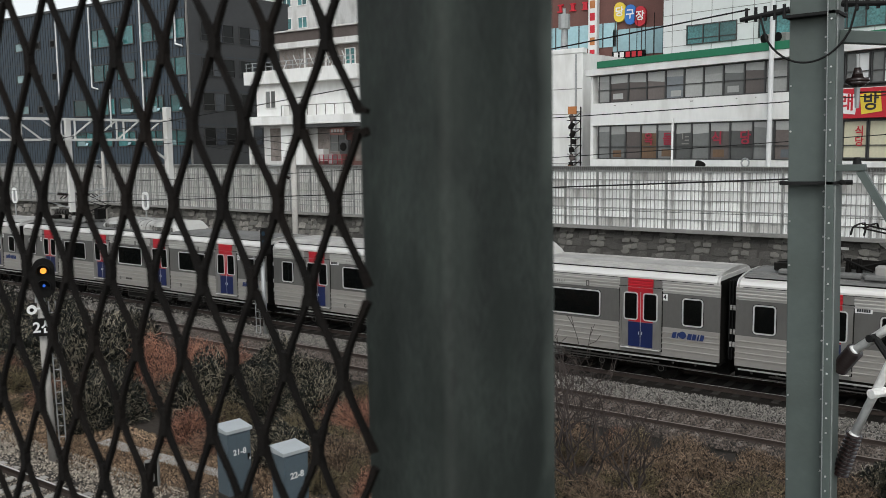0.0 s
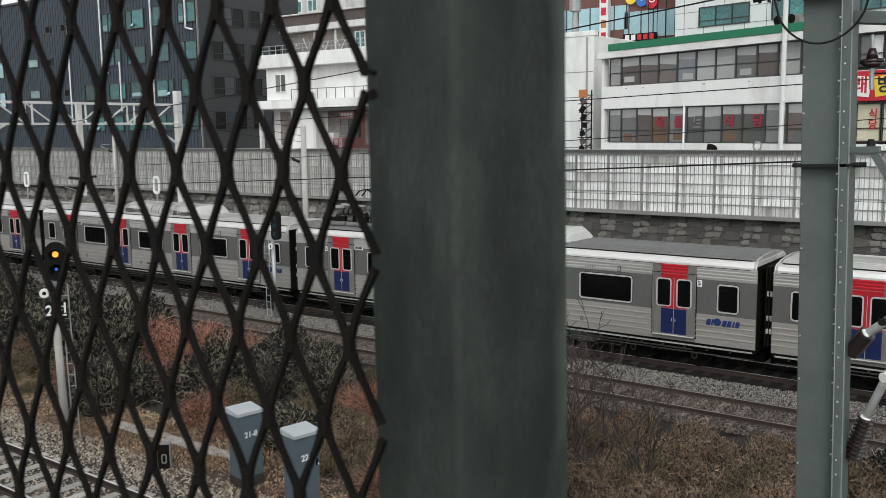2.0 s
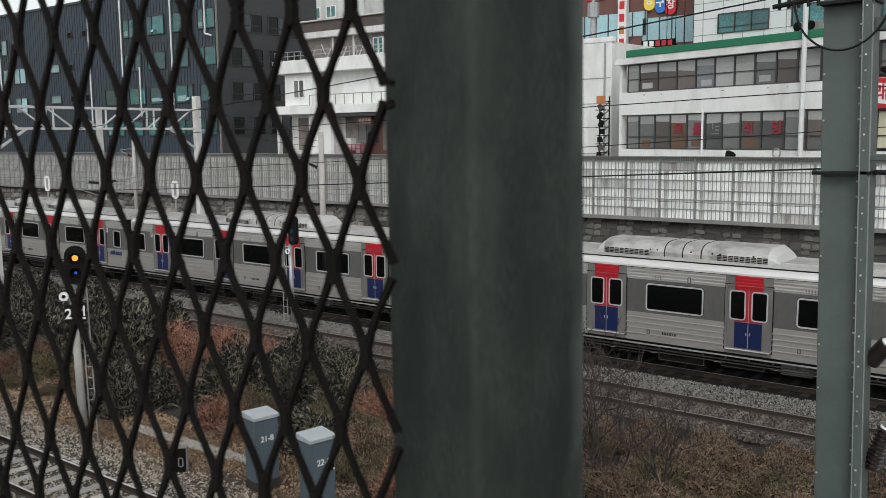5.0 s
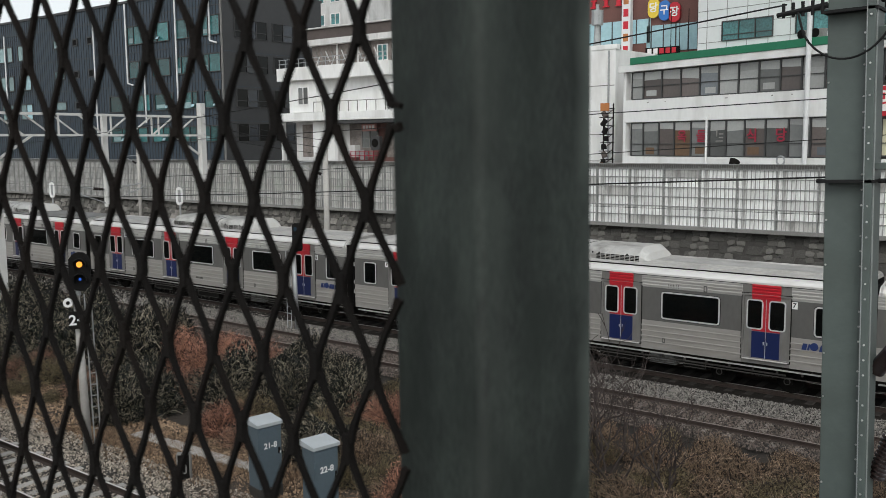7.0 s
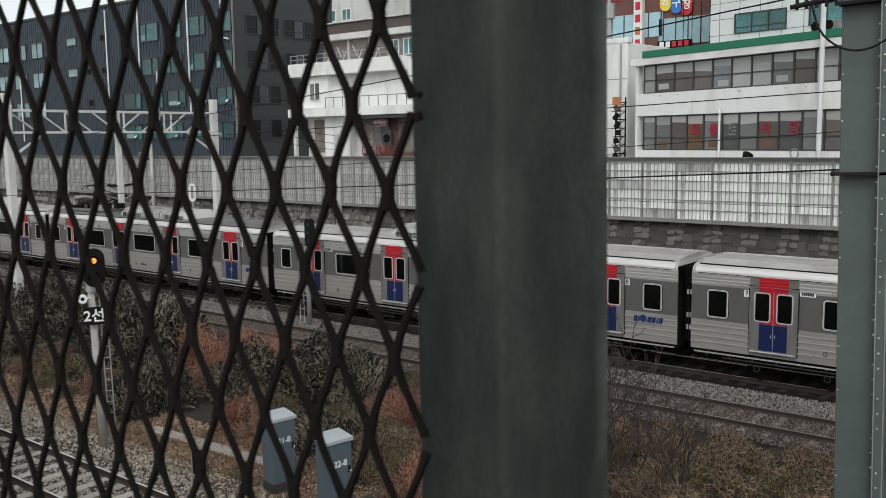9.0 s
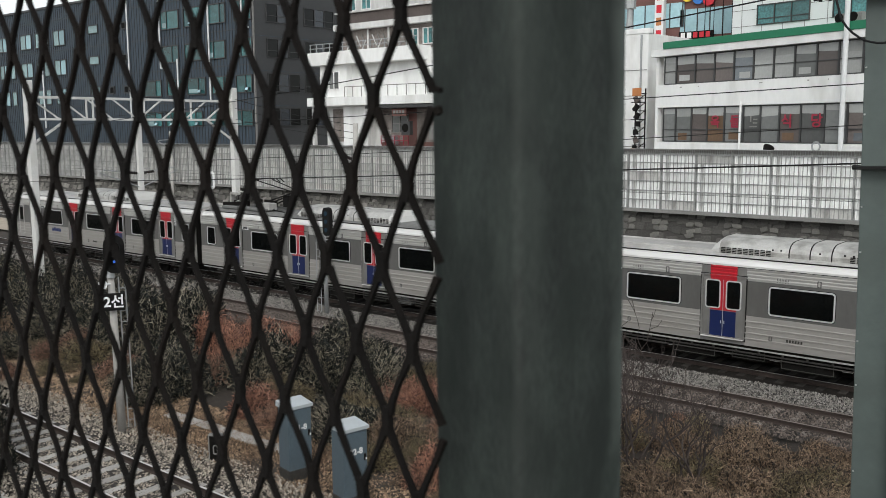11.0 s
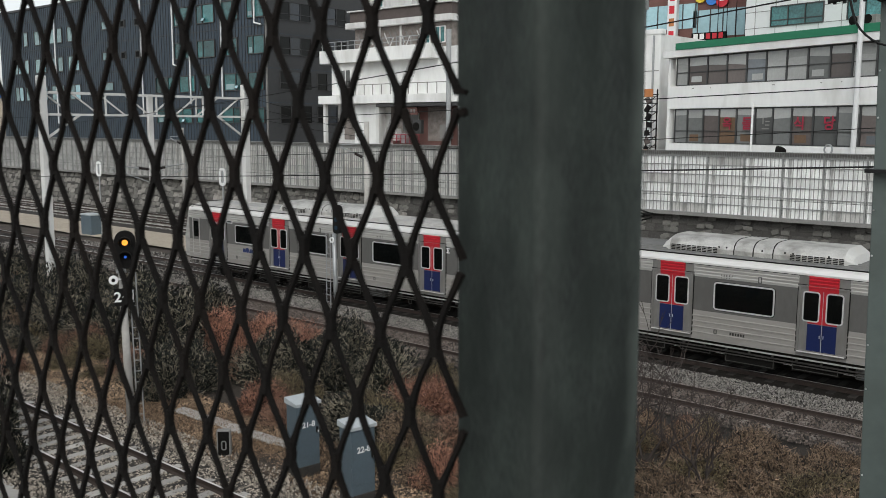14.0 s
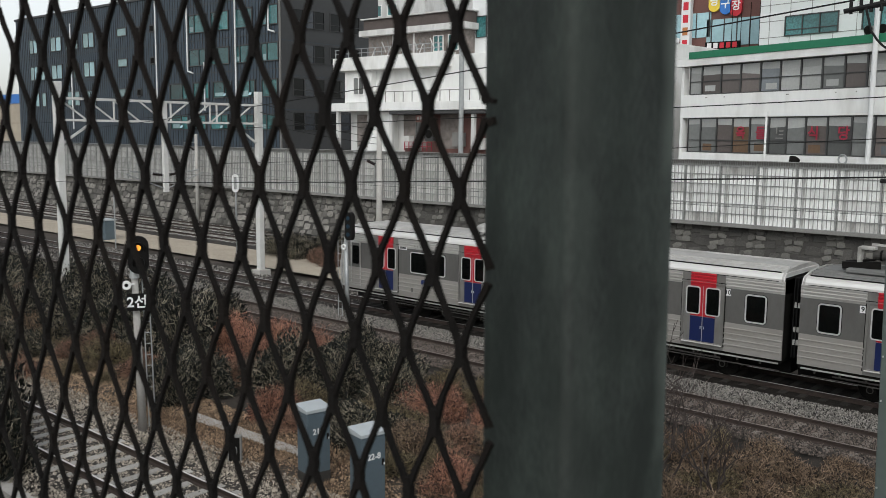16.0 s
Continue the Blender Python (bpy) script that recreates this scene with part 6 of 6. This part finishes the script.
part("figure", ring_bm(0.13, 0.24, 0.05, 0.03, 0.01, 0.01, 0.36, -0.094), "coping", mk)
tr2 = thing("cable_trough", pose(-20, 8.1, -0.36), "pale concrete cable trough beside the track", "trough")
for i in range(28):
    part("lid", box(B(), (-12 + i * 1.0, 0, 0.1), (0.97, 0.4, 0.16), 0.012), "concrete", tr2)

# overhead wires
for nm, a, b, drop, r in (("contact_wire", (-130, 28.45, 5.2), (60, 28.45, 5.6), 0.0, 0.007),
                          ("feeder_wire", (-2.0, 6.55, 8.66), (-22, 11.0, 7.75), 0.1, 0.006), ("feeder_wire", (-0.95, 6.55, 8.6), (30, 5, 8.8), 0.3, 0.006),
                          ("feeder_wire", (-1.7, 6.6, 7.46), (-30, 12.6, 6.1), 0.05, 0.007),
                          ("feeder_wire", (-40.7, 28.45, 7.91), (20, 28.45, 9.98), 0.1, 0.018), ("feeder_wire", (-40.7, 28.45, 6.07), (20, 28.45, 9.66), 0.3, 0.015),
                          ("feeder_wire", (-40.7, 31.1, 9.4), (-32.3, 32.2, 7.9), 0.15, 0.014), ("feeder_wire", (-40.7, 31.1, 8.9), (-32.3, 32.2, 7.5), 0.1, 0.014),
                          ("feeder_wire", (-40.7, 31.1, 8.3), (-32.3, 32.2, 7.2), 0.1, 0.012), ("feeder_wire", (-92, 32.2, 8.6), (-40.7, 31.1, 9.1), 0.5, 0.014),
                          ("signal_wire", (-1.28, 6.6, 8.05), (35, 7, 7.9), 0.2, 0.006)):
    w = cable(nm, sag(a, b, drop, 24), r, "wire", None, "thin dark overhead wire")
    tagged(w, category="wire", group="overhead wires")


# ---- plants ----
def leaf_mesh(seed, rx, rz, n_leaf, size, n_twig, spread=1.0):
    """Leaves and twigs of one bush: rounded, lumpy, with gaps. Returns vertices and faces of leaves and of twigs."""
    rng = np.random.default_rng(seed)
    lobes = rng.normal(0, 1, (9, 3))
    lobes[:, 2] = np.abs(lobes[:, 2])
    lobes /= np.linalg.norm(lobes, axis=1)[:, None]
    amp = rng.uniform(0.15, 0.5, 9)

    def shell(n, lo):
        d = rng.normal(0, 1, (n, 3))
        d[:, 2] = np.abs(d[:, 2]) * 1.1
        d /= np.linalg.norm(d, axis=1)[:, None]
        lump = 0.7 + (np.clip(d @ lobes.T, 0, 1) ** 6 * amp).sum(1)
        r = rng.uniform(lo, 1, n) ** 0.6 * lump
        return d, d * r[:, None] * np.array([rx, rx, rz])

    d, c = shell(n_leaf, 0.15)
    u = d * 0.6 + rng.normal(0, 0.6, d.shape) + np.array([0, 0, 0.35])
    u /= np.linalg.norm(u, axis=1)[:, None]
    v = np.cross(u, rng.normal(0, 1, d.shape))
    v /= np.linalg.norm(v, axis=1)[:, None]
    L = rng.uniform(0.6, 1.5, (n_leaf, 1)) * size
    lv = np.stack([c - u * L, c + v * L * 0.32, c + u * L, c - v * L * 0.32], 1).reshape(-1, 3)
    lf = np.arange(n_leaf * 4).reshape(-1, 4)
    d, e = shell(n_twig, 0.5)
    e = e * 1.06
    s = e * rng.uniform(0.15, 0.6, (n_twig, 1)) + rng.normal(0, 0.05, e.shape)
    t = e - s
    p = np.cross(t, rng.normal(0, 1, t.shape))
    p /= np.linalg.norm(p, axis=1)[:, None] + 1e-9
    q = np.cross(t, p)
    q /= np.linalg.norm(q, axis=1)[:, None] + 1e-9
    # half of them are short shoots that point every way near the outside
    half = n_twig // 2
    way = rng.normal(0, 1, (half, 3))
    way /= np.linalg.norm(way, axis=1)[:, None] + 1e-9
    s[:half] = e[:half] * rng.uniform(0.72, 1.0, (half, 1)) - way * rng.uniform(0.06, 0.15, (half, 1))
    e[:half] = s[:half] + way * rng.uniform(0.16, 0.36, (half, 1))
    t = e - s
    p = np.cross(t, rng.normal(0, 1, t.shape))
    p /= np.linalg.norm(p, axis=1)[:, None] + 1e-9
    q = np.cross(t, p)
    q /= np.linalg.norm(q, axis=1)[:, None] + 1e-9
    r = 0.0082
    tv = np.stack([s + p * r, s - p * r * 0.5 + q * r * 0.87, s - p * r * 0.5 - q * r * 0.87, e], 1).reshape(-1, 3)
    base = 4 * np.arange(n_twig)[:, None, None]
    tf = (np.array([(0, 1, 3), (1, 2, 3), (2, 0, 3)])[None] + base).reshape(-1, 3)
    return lv, lf, tv, tf


def bush(seed, rx, rz, n_leaf, size, n_twig, leaf, twig, label):
    b = thing("bush", pose(0, 0, 0), label, "bush", "bushes beside the tracks")
    lv, lf, tv, tf = leaf_mesh(seed, rx, rz, n_leaf, size, n_twig)
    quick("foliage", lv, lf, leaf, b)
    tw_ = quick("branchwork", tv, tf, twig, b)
    tagged(tw_, kind="stuff")
    tagged(bpy.data.objects[b.children[0].name], kind="stuff")
    return b


# Leaves are coloured near black to paint the shade inside each bush.
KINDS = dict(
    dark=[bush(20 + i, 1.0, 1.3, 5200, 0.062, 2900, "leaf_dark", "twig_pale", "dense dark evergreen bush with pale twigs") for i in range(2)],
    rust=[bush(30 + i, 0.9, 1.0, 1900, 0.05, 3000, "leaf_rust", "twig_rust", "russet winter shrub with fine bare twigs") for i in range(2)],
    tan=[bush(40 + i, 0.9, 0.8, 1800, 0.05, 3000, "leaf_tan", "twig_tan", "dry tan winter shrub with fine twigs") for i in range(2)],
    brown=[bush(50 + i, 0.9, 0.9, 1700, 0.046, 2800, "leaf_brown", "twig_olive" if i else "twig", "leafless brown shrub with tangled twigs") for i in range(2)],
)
used = set()
rb = random.Random(21)


def plant(kind, x, y, s=1.0):
    proto = rb.choice(KINDS[kind])
    m = pose(x, y, -0.42, 0, 0, rb.uniform(0, 360))
    if proto.name not in used:
        used.add(proto.name)
        proto.matrix_basis = m
        proto.scale = (s, s, s * rb.uniform(0.85, 1.1))
        return proto
    o = copy_thing(proto, m)
    o.scale = (s, s, s * rb.uniform(0.85, 1.1))
    return o


# the hedge between the near and the middle track
for x in np.arange(-62, -9.5, 1.75):
    for y in (14.5, 15.6, 17.2, 18.9, 20.6):
        px, py = x + rb.uniform(-0.5, 0.5), y + rb.uniform(-0.5, 0.5)
        if -22.5 < px < -15 and py < 15.3:
            continue
        if -28 < px < -22 and py > 18.6:
            kind = "rust"
        elif py < 16.2:
            kind = rb.choice(("tan", "brown", "brown", "rust", "dark"))
        elif -17.2 < px:
            kind = rb.choice(("rust", "brown", "tan", "brown", "dark"))
        else:
            kind = rb.choice(("dark", "dark", "dark", "brown"))
        s = rb.uniform(0.85, 1.15) * (1.1 if kind == "dark" else 0.9)
        if px < -27:
            s *= 1.25
        if px < -24 and py < 15.2 or px > -12.5 and py < 17:
            s *= 0.65
        plant(kind, px, py, s)
for x, y, k in ((-25.5, 8.6, "dark"), (-23.4, 7.4, "dark"), (-27.5, 9.2, "dark"), (-29.5, 12.6, "brown"), (-31.5, 11.5, "dark"), (-33, 13.4, "dark"), (-22.6, 6.2, "dark")):
    plant(k, x, y, 1.0)
for x, y, s in ((-21.2, 8.3, 1.15), (-22.5, 8.6, 1.3), (-23.9, 8.8, 1.4)):
    o = plant("dark", x, y, s)
    o.scale.z *= 1.5
# dry scrub on the open side
for x in np.arange(-12.4, 1.5, 1.1):
    for y in (14.6, 16.0, 17.4, 18.8, 20.2, 21.5):
        px, py = x + rb.uniform(-0.4, 0.4), y + rb.uniform(-0.4, 0.4)
        k = "dark" if (px > -3.8 and py > 20) or (-10 < px < -8 and py < 16.5) else rb.choice(("tan", "tan", "brown"))
        plant(k, px, py, rb.uniform(0.75, 1.0) * (1.1 if px > -8.5 else 0.85) * (0.8 if py > 20.8 else 1))
# scrub beyond the train
for x, y in ((-46.5, 37.6), (-44.6, 37.0), (-43, 38), (-41.5, 36.6), (-39.8, 36.2), (-45, 38.8), (-38, 37)):
    plant("dark" if x < -42 else "brown", x, y, 1.3)


def grass(name, x0, x1, y0, y1, count, h, seed, label):
    rng = np.random.default_rng(seed)
    p = np.stack([rng.uniform(x0, x1, count), rng.uniform(y0, y1, count), np.full(count, -0.38)], 1)
    keep = np.array([noise.noise(Vector((a * 0.7, b * 0.7, seed))) > -0.1 for a, b, _ in p])
    p = p[keep]
    n = len(p)
    lean = rng.normal(0, 0.5, (n, 3)) * h
    lean[:, 2] = rng.uniform(0.4, 1.0, n) * h
    wv = rng.normal(0, 1, (n, 3))
    wv[:, 2] = 0
    wv /= np.linalg.norm(wv, axis=1)[:, None]
    v = np.stack([p - wv * 0.008, p + wv * 0.008, p + lean], 1).reshape(-1, 3)
    ob = quick(name, v, np.arange(n * 3).reshape(-1, 3), "grass", None, label)
    return tagged(ob, kind="stuff", category="grass")


grass("dry_grass", -30, -11, 12.2, 15.2, 26000, 0.2, 3, "short dry tan grass beside the gravel")
grass("dry_grass", -12, 1, 13.5, 22.0, 13000, 0.5, 4, "tall dry brown grass below the scrub")
grass("dry_grass", -24.5, -15.5, 12.5, 14.6, 24000, 0.16, 8, "short dry tan grass beside the gravel")
grass("dry_grass", -60, -28, 12.5, 15.0, 9000, 0.3, 5, "short dry tan grass beside the gravel")


def bare_tree(x, y, h, seed, label):
    t = thing("bare_tree", pose(x, y, -0.42), label, "tree")
    rng = random.Random(seed)
    trunk, limbs = B(), B()

    def grow(p, d, ln, r, depth):
        side = Vector((rng.gauss(0, 0.09), rng.gauss(0, 0.09), rng.gauss(0, 0.05))) * ln
        mid, q = p + d * ln * 0.5 + side, p + d * ln
        rod(trunk if depth == 0 else limbs, p, mid, r, r * 0.9, 6 if depth < 3 else 4)
        rod(trunk if depth == 0 else limbs, mid, q, r * 0.9, r * 0.78, 6 if depth < 3 else 4)
        if depth >= 6:
            return
        for _ in range(rng.choice((1, 2, 2, 2))):
            nd = (d + Vector((rng.gauss(0, 0.42), rng.gauss(0, 0.42), rng.gauss(0.1, 0.25)))).normalized()
            grow(q, nd, ln * rng.uniform(0.62, 0.92), max(r * 0.72, 0.0085), depth + 1)

    for k in range(5):
        a = 6.283 * k / 5 + rng.uniform(-0.4, 0.4)
        lean = rng.uniform(0.12, 0.6)
        grow(Vector((0, 0, 0)), Vector((math.cos(a) * lean, math.sin(a) * lean, 1)).normalized(), h * rng.uniform(0.2, 0.28), 0.032, 0)
    part("trunk", trunk, "twig_grey", t)
    tagged(part("branchwork", limbs, "twig_grey", t), kind="stuff")
    return t


bare_tree(-8.9, 17.6, 4.4, 6, "bare many-stemmed young tree with fine winter branches")
bare_tree(-7.8, 18.0, 2.6, 9, "small bare winter shrub with spreading branches")
bare_tree(-10.0, 18.6, 3.4, 12, "bare many-stemmed young tree with fine winter branches")


def motions():
    for car, centre in CARS:
        walk(car, [(t, pose(s + centre, 28.45, 0)) for t, s in TRAIN])


motions()
